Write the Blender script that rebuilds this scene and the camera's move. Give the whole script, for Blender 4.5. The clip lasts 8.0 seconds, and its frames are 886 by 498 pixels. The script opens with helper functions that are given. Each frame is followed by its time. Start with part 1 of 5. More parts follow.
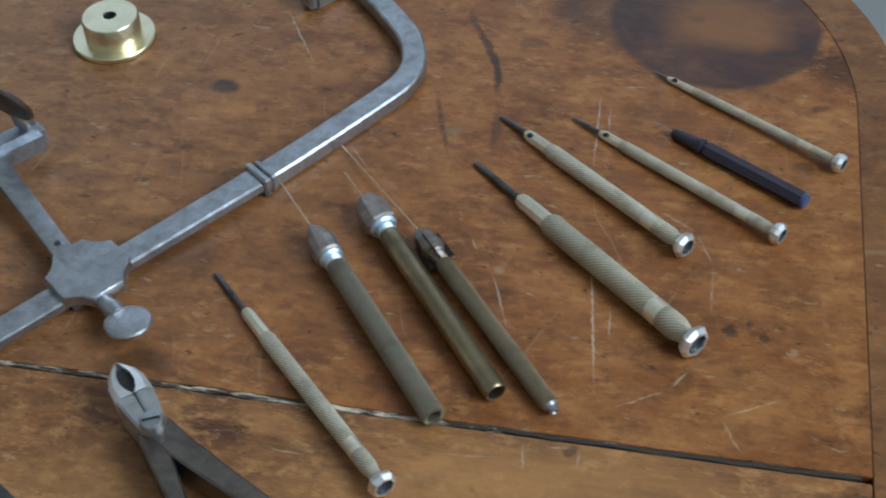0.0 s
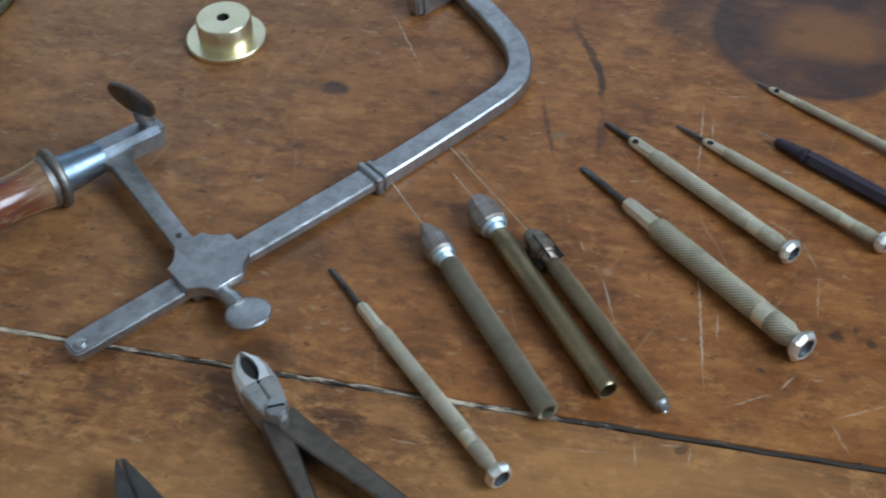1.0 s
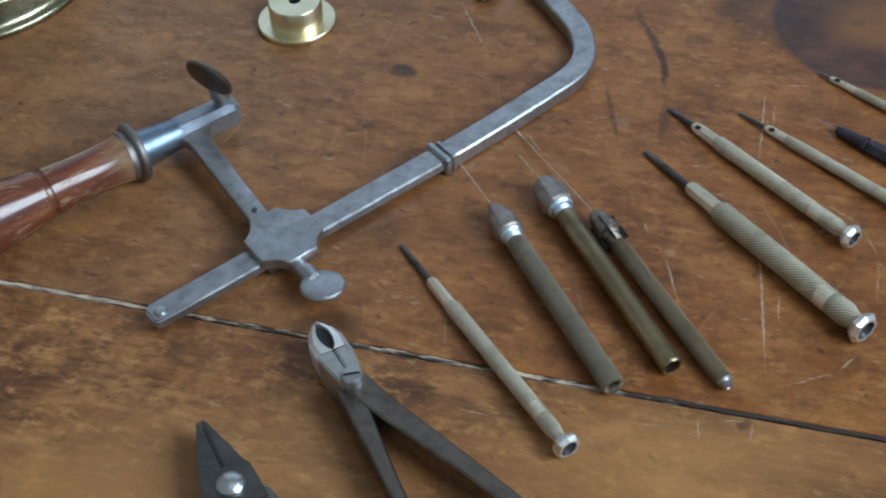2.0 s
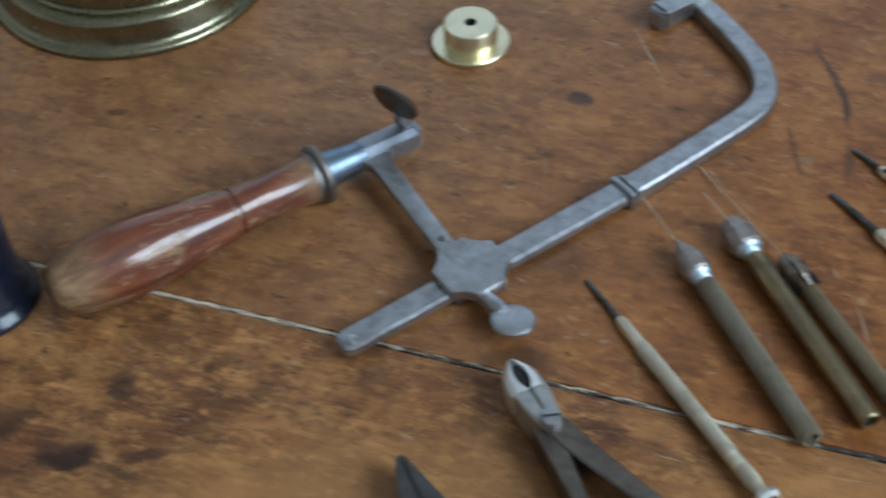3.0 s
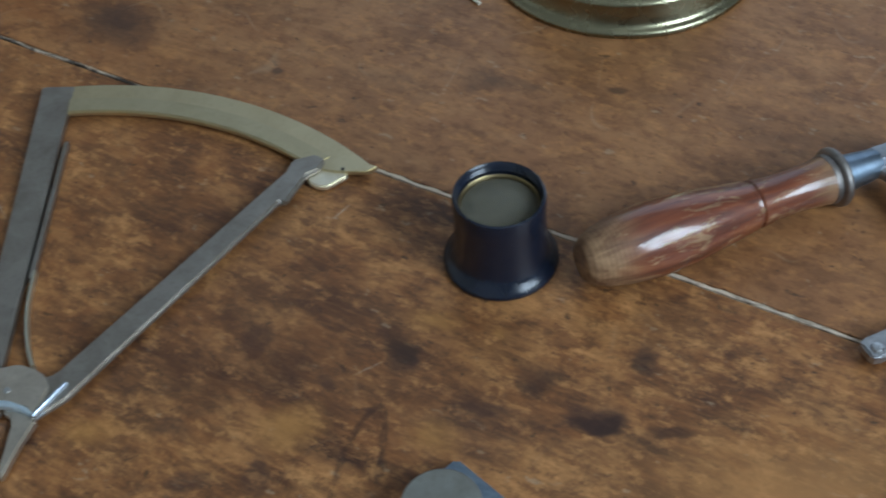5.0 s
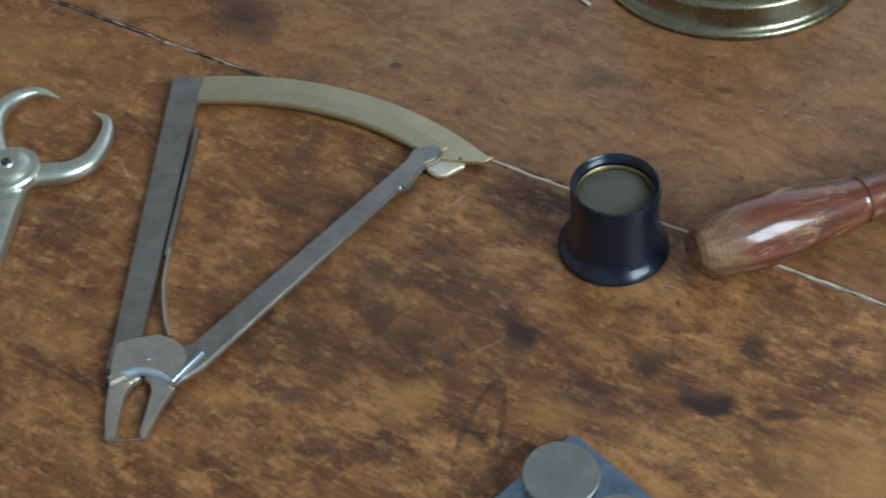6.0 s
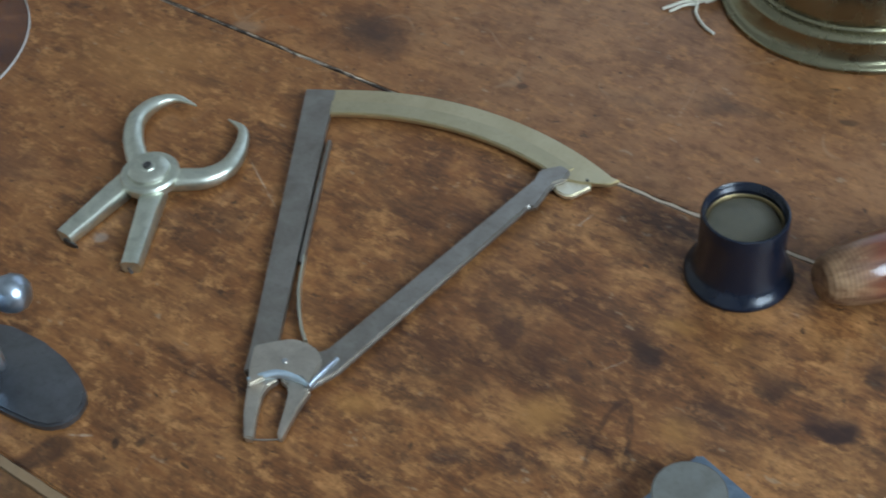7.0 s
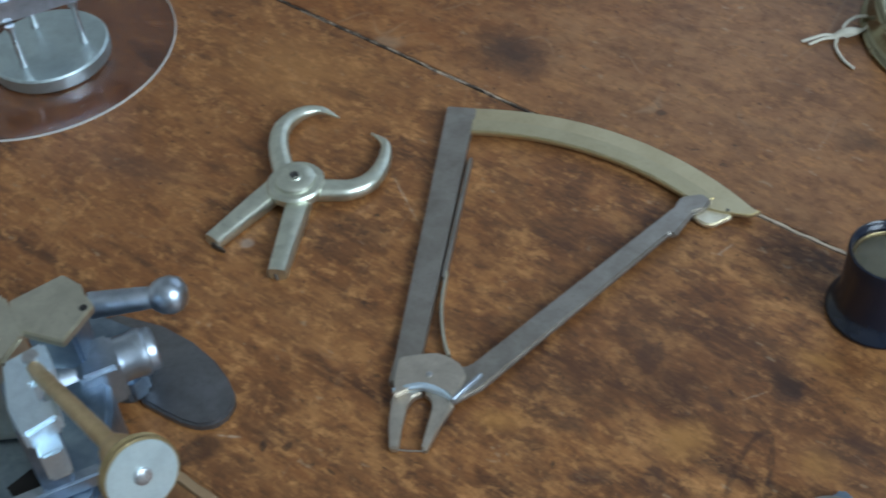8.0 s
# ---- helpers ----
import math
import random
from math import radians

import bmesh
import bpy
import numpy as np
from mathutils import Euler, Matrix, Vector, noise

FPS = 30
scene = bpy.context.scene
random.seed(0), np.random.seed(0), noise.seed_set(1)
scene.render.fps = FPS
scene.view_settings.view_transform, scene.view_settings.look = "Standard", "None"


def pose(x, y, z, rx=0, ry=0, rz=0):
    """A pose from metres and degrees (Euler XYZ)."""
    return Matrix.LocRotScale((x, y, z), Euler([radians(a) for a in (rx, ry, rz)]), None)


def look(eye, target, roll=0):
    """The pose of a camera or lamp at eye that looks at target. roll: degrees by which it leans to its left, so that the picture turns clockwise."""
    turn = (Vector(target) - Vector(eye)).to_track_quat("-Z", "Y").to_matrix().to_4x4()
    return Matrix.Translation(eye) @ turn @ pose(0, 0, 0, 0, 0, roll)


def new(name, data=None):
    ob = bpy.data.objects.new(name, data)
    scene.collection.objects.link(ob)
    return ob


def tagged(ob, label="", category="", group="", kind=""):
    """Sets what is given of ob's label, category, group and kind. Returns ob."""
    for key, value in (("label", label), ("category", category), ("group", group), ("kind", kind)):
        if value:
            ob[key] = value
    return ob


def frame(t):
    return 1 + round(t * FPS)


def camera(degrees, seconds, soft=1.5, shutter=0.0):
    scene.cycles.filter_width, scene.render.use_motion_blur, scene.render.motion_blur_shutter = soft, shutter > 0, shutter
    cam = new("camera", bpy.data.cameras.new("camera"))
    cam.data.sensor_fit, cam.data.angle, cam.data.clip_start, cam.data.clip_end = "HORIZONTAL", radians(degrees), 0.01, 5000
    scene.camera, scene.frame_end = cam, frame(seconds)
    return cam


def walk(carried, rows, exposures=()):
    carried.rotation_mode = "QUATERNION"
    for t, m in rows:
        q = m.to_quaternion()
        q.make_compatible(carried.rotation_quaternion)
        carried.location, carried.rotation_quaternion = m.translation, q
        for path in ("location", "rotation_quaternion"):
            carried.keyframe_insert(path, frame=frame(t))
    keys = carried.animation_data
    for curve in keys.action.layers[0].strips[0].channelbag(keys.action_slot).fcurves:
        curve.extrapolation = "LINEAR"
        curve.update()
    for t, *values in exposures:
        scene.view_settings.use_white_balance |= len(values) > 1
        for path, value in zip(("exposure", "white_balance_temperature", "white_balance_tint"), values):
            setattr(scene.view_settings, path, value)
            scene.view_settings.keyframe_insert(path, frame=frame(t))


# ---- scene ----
EXPOSURE = 0.0
cam = camera(36.5, 8.0, 1.9, 0.55)
PATH = [
    (0, (0.07095, 0.09712, 0.30379), (0.03572, 0.43750, -0.06076), -1.772),
    (0.5, (0.05872, 0.09375, 0.30625), (0.01939, 0.43588, -0.05624), -1.492),
    (1, (0.05068, 0.08533, 0.30880), (-0.00020, 0.42754, -0.05218), -2.284),
    (2.3, (0.03325, 0.07072, 0.31633), (-0.03266, 0.40804, -0.04681), -2.573),
    (2.5, (0.02613, 0.07550, 0.31838), (-0.04394, 0.41093, -0.04573), -2.708),
    (3, (-0.00493, 0.07708, 0.32532), (-0.08429, 0.40832, -0.04071), -2.347),
    (3.5, (-0.04039, 0.06561, 0.33186), (-0.14247, 0.38730, -0.03705), -2.998),
    (4, (-0.06979, 0.05785, 0.33601), (-0.19092, 0.37049, -0.03491), -3.547),
    (4.5, (-0.08803, 0.05419, 0.33907), (-0.22340, 0.36041, -0.03228), -3.953),
    (5, (-0.10196, 0.04387, 0.34255), (-0.25057, 0.34356, -0.02907), -4.598),
    (5.2, (-0.10512, 0.03788, 0.34485), (-0.25846, 0.33617, -0.02597), -4.879),
    (6.3, (-0.11570, 0.00878, 0.35805), (-0.29036, 0.30077, -0.00834), -5.930),
    (6.5, (-0.11992, 0.00389, 0.36114), (-0.29837, 0.29459, -0.00444), -5.892),
    (7, (-0.13076, -0.00195, 0.36672), (-0.31971, 0.28492, 0.00339), -5.887),
    (7.5, (-0.14237, -0.00563, 0.37161), (-0.34127, 0.27653, 0.00991), -6.010),
    (8, (-0.15472, -0.01976, 0.37799), (-0.36419, 0.25727, 0.01829), -5.817),
]
walk(cam, [(t, look(eye, target, roll)) for t, eye, target, roll in PATH], [(0, EXPOSURE - 0.10, 6500, 10), (2.5, EXPOSURE - 0.12, 6500, 10), (4.5, EXPOSURE - 0.12, 6500, 10), (6.5, EXPOSURE + 0.08, 6500, 10), (8, EXPOSURE + 0.07, 6500, 10)])

# ---- daylight: sky outside and one tall window beside the table ----
world = bpy.data.worlds.new("sky")
scene.world = world
world.use_nodes = True
sky = world.node_tree.nodes.new("ShaderNodeTexSky")
sky.sky_type, sky.sun_disc, sky.sun_elevation, sky.sun_rotation = "NISHITA", False, radians(40), radians(60)
world.node_tree.links.new(sky.outputs[0], world.node_tree.nodes["Background"].inputs[0])
world.node_tree.nodes["Background"].inputs[1].default_value = 0.10

WIN_X, WIN_Y0, WIN_Y1, WIN_Z0, WIN_Z1 = 1.10, -0.60, 0.40, 0.50, 1.62
FAR_Y, FAR_X0, FAR_X1, FAR_Z0, FAR_Z1 = 1.90, -1.35, 0.65, 0.40, 1.75


def daylight(name, power, eye, target, wide, high):
    """Sky light that stands in a window's opening."""
    lamp = bpy.data.lights.new(name, "AREA")
    lamp.shape, lamp.size, lamp.size_y = "RECTANGLE", wide, high
    lamp.energy, lamp.color = power, (0.66, 0.84, 1.0)
    new(name, lamp).matrix_world = look(eye, target)


daylight("window_daylight", 50, (WIN_X + 0.16, (WIN_Y0 + WIN_Y1) / 2, (WIN_Z0 + WIN_Z1) / 2), (WIN_X - 1, (WIN_Y0 + WIN_Y1) / 2, (WIN_Z0 + WIN_Z1) / 2 - 0.35), WIN_Y1 - WIN_Y0 - 0.06, WIN_Z1 - WIN_Z0 - 0.06)
daylight("far_window_daylight", 6, ((FAR_X0 + FAR_X1) / 2, FAR_Y + 0.16, (FAR_Z0 + FAR_Z1) / 2), ((FAR_X0 + FAR_X1) / 2, FAR_Y - 1, (FAR_Z0 + FAR_Z1) / 2 - 0.3), FAR_X1 - FAR_X0 - 0.06, FAR_Z1 - FAR_Z0 - 0.06)


# ---- node helpers ----
class Nodes:
    """A node material under construction."""

    def __init__(self, name, colour=(0.5, 0.5, 0.5), rough=0.5, metal=0.0):
        self.mat = bpy.data.materials.new(name)
        self.mat.use_nodes = True
        self.t = self.mat.node_tree
        self.out = self.t.nodes["Principled BSDF"]
        self.put("Base Color", (*colour, 1))
        self.put("Roughness", rough)
        self.put("Metallic", metal)

    def add(self, kind, **values):
        node = self.t.nodes.new("ShaderNode" + kind)
        for key, value in values.items():
            setattr(node, key, value)
        return node

    def put(self, key, value):
        if hasattr(value, "is_linked"):
            self.t.links.new(value, self.out.inputs[key])
        else:
            self.out.inputs[key].default_value = value

    def feed(self, node, key, value):
        if hasattr(value, "is_linked"):
            self.t.links.new(value, node.inputs[key])
        else:
            node.inputs[key].default_value = value

    def coords(self, scale=(1, 1, 1), rot=(0, 0, 0), loc=(0, 0, 0), kind="POINT", source=None):
        m = self.add("Mapping", vector_type=kind)
        self.feed(m, 0, source or self.add("TexCoord").outputs["Object"])
        m.inputs["Location"].default_value, m.inputs["Rotation"].default_value, m.inputs["Scale"].default_value = loc, rot, scale
        return m.outputs[0]

    def noise(self, vector, scale, detail=4, rough=0.55, distort=0.0):
        n = self.add("TexNoise")
        for key, value in (("Vector", vector), ("Scale", scale), ("Detail", detail), ("Roughness", rough), ("Distortion", distort)):
            self.feed(n, key, value)
        return n.outputs["Fac"]

    def ramp(self, fac, *stops):
        r = self.add("ValToRGB")
        while len(r.color_ramp.elements) < len(stops):
            r.color_ramp.elements.new(0.5)
        for e, (at, c) in zip(r.color_ramp.elements, stops):
            e.position, e.color = at, (*c, 1) if isinstance(c, tuple) else (c, c, c, 1)
        self.feed(r, 0, fac)
        return r.outputs[0]

    def mix(self, fac, a, b, blend="MIX"):
        m = self.add("Mix", data_type="RGBA", blend_type=blend)
        for key, value in ((0, fac), (6, a), (7, b)):
            self.feed(m, key, (*value, 1) if isinstance(value, tuple) else value)
        return m.outputs[2]

    def math(self, op, a, b=0.0, c=0.0):
        m = self.add("Math", operation=op)
        for key, value in enumerate((a, b, c)):
            self.feed(m, key, value)
        return m.outputs[0]

    def bump(self, height, strength, distance):
        b = self.add("Bump")
        for key, value in (("Height", height), ("Strength", strength), ("Distance", distance)):
            self.feed(b, key, value)
        self.put("Normal", b.outputs[0])


def worn_metal(name, colour, stain, rough=0.35, amount=0.5, scale=180.0, metal=1.0, bump=0.25):
    """Metal with cloudy tarnish, fine streaks and small pits."""
    n = Nodes(name, colour, rough, metal)
    cloud = n.noise(n.coords(), scale, 6, 0.65, 0.4)
    fine = n.noise(n.coords((1, 1, 1)), scale * 9, 3, 0.6)
    fac = n.ramp(cloud, (0.5 - 0.25 * amount, 0.0), (0.5 + 0.35 - 0.2 * amount, 1.0))
    tone = n.mix(n.math("MULTIPLY", fac, 0.85), colour, stain)
    tone = n.mix(n.math("MULTIPLY", n.ramp(fine, (0.55, 0.0), (0.75, 1.0)), 0.35), tone, stain)
    n.put("Base Color", tone)
    n.put("Roughness", n.math("MULTIPLY_ADD", n.math("ADD", cloud, fine), 0.25, rough - 0.22))
    n.bump(n.math("ADD", cloud, n.math("MULTIPLY", fine, 0.5)), bump, 0.0004)
    return n.mat


def knurled(name, colour, dull_tone, around=28, pitch=0.0011, rough=0.42):
    """Knurled metal: a diamond pattern cut round the tool's own X axis."""
    n = Nodes(name, colour, rough, 1.0)
    sep = n.add("SeparateXYZ")
    n.feed(sep, 0, n.add("TexCoord").outputs["Object"])
    ang = n.math("ARCTAN2", sep.outputs[2], sep.outputs[1])
    turn = n.math("MULTIPLY", ang, around)
    along = n.math("MULTIPLY", sep.outputs[0], 2 * math.pi / pitch)
    one = n.math("SINE", n.math("ADD", turn, along))
    two = n.math("SINE", n.math("SUBTRACT", turn, along))
    ridge = n.math("ADD", n.math("MULTIPLY", one, 0.34), n.math("MULTIPLY", two, 0.14))
    cloud = n.noise(n.coords(), 150, 5, 0.6, 0.3)
    low = n.ramp(ridge, (0.0, 1.0), (0.35, 0.0))
    # The second tone fills the grooves, then random clouds.
    tone = n.mix(n.math("MULTIPLY", low, 0.45), colour, dull_tone)
    tone = n.mix(n.ramp(cloud, (0.46, 0.0), (0.76, 0.55)), tone, dull_tone)
    n.put("Base Color", tone)
    n.put("Roughness", n.math("MULTIPLY_ADD", cloud, 0.3, rough - 0.12))
    n.bump(ridge, 1.0, 0.0004)
    return n.mat


# ---- the table top's wood: grain along local X, with its own stains, pits and scratches, and one painted shade ----
TABLE = pose(0, 0.320, 0, 0, 0, -5.68)


def wood_top(name, dark, mid, light, shift, mottle, marks=()):
    """mottle: how patchy and worn the board is, 0 to 1."""
    n = Nodes(name, mid, 0.45)
    cloud = n.noise(n.coords((8, 14, 14), loc=shift), 1.4, 4, 0.55, 0.8)
    grain = n.noise(n.coords((12, 62, 62), loc=shift), 1.8, 8, 0.64, 0.3)
    fibre = n.noise(n.coords((85, 520, 520), loc=shift), 1.2, 4, 0.6, 0.3)
    blot = n.noise(n.coords((20, 38, 38), loc=shift), 1.5, 10, 0.74, 0.3)
    calm = 1.0
    if mottle > 0.7:
        spread = n.add("SeparateXYZ")
        n.feed(spread, 0, n.add("TexCoord").outputs["Object"])
        calm = n.ramp(n.math("ADD", n.math("MULTIPLY_ADD", spread.outputs[0], 1.0, 0.62), n.math("MULTIPLY", cloud, 0.16)), (0.22, 0.22), (0.42, 1.0), (0.60, 1.0), (0.72, 0.35))
    patch = n.noise(n.coords((26, 44, 44), loc=(shift[1] + 5, shift[0], 1)), 1.4, 9, 0.70, 0.3)
    small = n.noise(n.coords((105, 165, 165), loc=shift), 1.2, 8, 0.74, 0.15)
    rub = n.noise(n.coords((100, 175, 175), loc=(shift[1], shift[0] + 9, 2)), 1.2, 8, 0.76, 0.15)
    tone = n.ramp(n.math("ADD", n.math("MULTIPLY", grain, 0.10 + 0.40 * mottle), n.math("MULTIPLY", n.math("MULTIPLY_ADD", patch, 0.4, n.math("MULTIPLY", cloud, 0.6)), 0.93 - 0.45 * mottle)), (0.37, dark), (0.48, mid), (0.60, mid), (0.74, light))
    tone = n.mix(n.math("MULTIPLY", n.math("MULTIPLY", n.ramp(patch, (0.45, 0.0), (0.64, 1.0)), calm), 0.20 + 0.42 * mottle), tone, light)
    worn = n.ramp(cloud, (0.36, 0.45), (0.58, 1.0))
    large = n.noise(n.coords((15, 24, 24), loc=(shift[0] + 11, shift[1] + 3, 6)), 1.3, 9, 0.70, 0.5)
    tone = n.mix(n.math("MULTIPLY", n.math("MULTIPLY", n.ramp(large, (0.46, 0.0), (0.62, 1.0)), calm), 0.20 + 0.34 * mottle), tone, tuple(0.35 * m + 0.65 * d for m, d in zip(mid, dark)))
    tone = n.mix(n.math("MULTIPLY", n.ramp(large, (0.34, 1.0), (0.43, 0.0)), 0.16 + 0.22 * mottle), tone, light)
    if mottle < 0.28:
        spread = n.add("SeparateXYZ")
        n.feed(spread, 0, n.add("TexCoord").outputs["Object"])
        # Mixes greyish tan into part of the board's length.
        tan_part = n.ramp(n.math("ADD", n.math("MULTIPLY_ADD", spread.outputs[0], 1.0, 0.62), n.math("MULTIPLY", patch, 0.20)), (0.22, 0.12), (0.38, 0.56), (0.62, 0.46), (0.74, 0.0))
        tone = n.mix(tan_part, tone, n.mix(patch, (0.145, 0.070, 0.034), (0.40, 0.225, 0.112)))
    worn = n.math("MULTIPLY", worn, calm)
    if mottle > 0.7:
        small = n.math("MULTIPLY_ADD", n.math("SUBTRACT", small, 0.5), n.math("MULTIPLY_ADD", calm, 0.6, 0.4), 0.5)
    tone = n.mix(n.math("MULTIPLY", n.math("MULTIPLY", n.ramp(blot, (0.46, 0.0), (0.59, 1.0)), worn), 0.28 + 0.50 * mottle), tone, dark)
    tone = n.mix(n.math("MULTIPLY", n.ramp(small, (0.50, 0.0), (0.62, 1.0)), 0.32 + 0.26 * mottle), tone, dark)
    tone = n.mix(n.math("MULTIPLY", n.ramp(rub, (0.52, 0.0), (0.66, 1.0)), 0.34 + 0.34 * mottle), tone, light)
    tone = n.mix(n.math("MULTIPLY", n.ramp(fibre, (0.50, 0.0), (0.68, 1.0)), 0.07 + 0.10 * mottle), tone, dark)
    tone = n.mix(n.math("MULTIPLY", n.ramp(fibre, (0.30, 1.0), (0.46, 0.0)), 0.07 + 0.08 * mottle), tone, light)
    if mottle > 0.7:
        dash = n.noise(n.coords((130, 640, 640), loc=(shift[0] + 3, shift[1], 5)), 1.0, 3, 0.55, 0.2)
        tone = n.mix(n.math("MULTIPLY", n.ramp(dash, (0.58, 0.0), (0.68, 1.0)), 0.22), tone, dark)
        tone = n.mix(n.math("MULTIPLY", n.ramp(dash, (0.32, 1.0), (0.44, 0.0)), 0.14), tone, light)
    pits = n.noise(n.coords((150, 240, 240), loc=(shift[1], shift[0], 7)), 1.0, 4, 0.6, 0.3)
    pit = n.ramp(pits, (0.65, 0.0), (0.69, 1.0))
    tone = n.mix(n.math("MULTIPLY", pit, 0.62), tone, (0.022, 0.014, 0.010))
    flecks = n.noise(n.coords((90, 190, 190), loc=(shift[1], shift[0], 3)), 1.5, 3, 0.55)
    tone = n.mix(n.math("MULTIPLY", n.ramp(flecks, (0.67, 0.0), (0.73, 1.0)), 0.50), tone, (0.38, 0.27, 0.17))
    for k, (freq, turn) in enumerate(((17.0, 0.7), (23.0, -1.1))):
        line = n.noise(n.coords((freq, freq * 0.35, 1), (0, 0, turn), (shift[0] + k, shift[1], 4)), 1.0, 1, 0.3, 0.2)
        hair = n.ramp(n.math("ABSOLUTE", n.math("SUBTRACT", line, 0.5)), (0.0, 1.0), (0.0032, 0.0))
        seen = n.ramp(n.noise(n.coords((40, 40, 40), loc=(k, shift[1], 8)), 1.0, 2, 0.5), (0.52, 0.0), (0.62, 1.0))
        tone = n.mix(n.math("MULTIPLY", n.math("MULTIPLY", hair, seen), 0.30 - 0.26 * mottle), tone, (0.46, 0.33, 0.21))
    wob = n.add("VectorMath", operation="ADD")
    wn = n.add("TexNoise")
    n.feed(wn, "Vector", n.add("TexCoord").outputs["Object"])
    n.feed(wn, "Scale", 48.0)
    n.feed(wn, "Detail", 4.0)
    off = n.add("VectorMath", operation="SCALE")
    n.feed(off, 0, wn.outputs["Color"])
    off.inputs["Scale"].default_value = 0.016
    n.feed(wob, 0, n.add("TexCoord").outputs["Object"])
    n.feed(wob, 1, off.outputs[0])
    rag, rn, jog = n.add("VectorMath", operation="ADD"), n.add("TexNoise"), n.add("VectorMath", operation="MULTIPLY_ADD")
    n.feed(rn, "Vector", n.add("TexCoord").outputs["Object"])
    n.feed(rn, "Scale", 330.0)
    n.feed(rn, "Detail", 5.0)
    n.feed(jog, 0, rn.outputs["Color"])
    jog.inputs[1].default_value, jog.inputs[2].default_value = (0.0014, 0.0014, 0.0), (-0.0007, -0.0007, 0.0)
    n.feed(rag, 0, n.add("TexCoord").outputs["Object"])
    n.feed(rag, 1, jog.outputs[0])
    broken = n.noise(n.coords((330, 330, 330), loc=(shift[0], 2, 6)), 1.0, 3, 0.6)
    for x, y, rx, ry, turn, ring, soft, strength, colour in marks:
        thin = min(rx, ry) < 0.0018
        still = thin or ring
        src = rag.outputs[0] if still else wob.outputs[0]
        c = n.coords((rx, ry, 1), (0, 0, radians(turn)), (x + (0 if still else 0.008), y + (0 if still else 0.008), 0), "TEXTURE", src)
        ln = n.add("VectorMath", operation="LENGTH")
        n.feed(ln, 0, c)
        d = ln.outputs["Value"]
        if ring:
            d = n.math("ABSOLUTE", n.math("SUBTRACT", d, 1 - ring))
            m = n.ramp(d, (ring * (1 - soft), 1.0), (ring, 0.0))
        else:
            m = n.ramp(d, (max(0.0, 1 - soft), 1.0), (1.0, 0.0))
        m = n.math("MULTIPLY", m, n.math("MULTIPLY", n.ramp(broken if thin else blot, (0.36 if thin else 0.30, 0.20 if thin else 0.55), (0.55, 1.0)), strength))
        tone = n.mix(m, tone, colour)
    n.put("Base Color", tone)
    n.put("Roughness", n.math("MULTIPLY_ADD", n.math("ADD", blot, small), 0.22, 0.17))
    n.put("Specular IOR Level", 0.36)
    h = n.math("ADD", n.math("MULTIPLY", fibre, 0.5), n.math("SUBTRACT", n.math("MULTIPLY", grain, 0.8), n.math("MULTIPLY", pit, 0.6)))
    n.bump(h, 0.16, 0.0006)
    return n.mat


def on_table(x, y):
    p = TABLE.inverted() @ Vector((x, y, 0))
    return p.x, p.y


# A soft ellipse of another colour; draws stains and also painted shade.
def stain(x, y, rx, ry, turn=0, strength=0.7, colour=(0.035, 0.022, 0.017), ring=0.0, soft=0.45):
    u, v = on_table(x, y)
    return (u, v, rx, ry, turn + 5.68, ring, soft, strength, colour)


def scratch(x0, y0, x1, y1, wide=0.0003, strength=0.7, colour=(0.50, 0.40, 0.30)):
    (a, b), (c, d) = on_table(x0, y0), on_table(x1, y1)
    return ((a + c) / 2, (b + d) / 2, math.hypot(c - a, d - b) / 2, wide, math.degrees(math.atan2(d - b, c - a)), 0.0, 0.5, strength, colour)


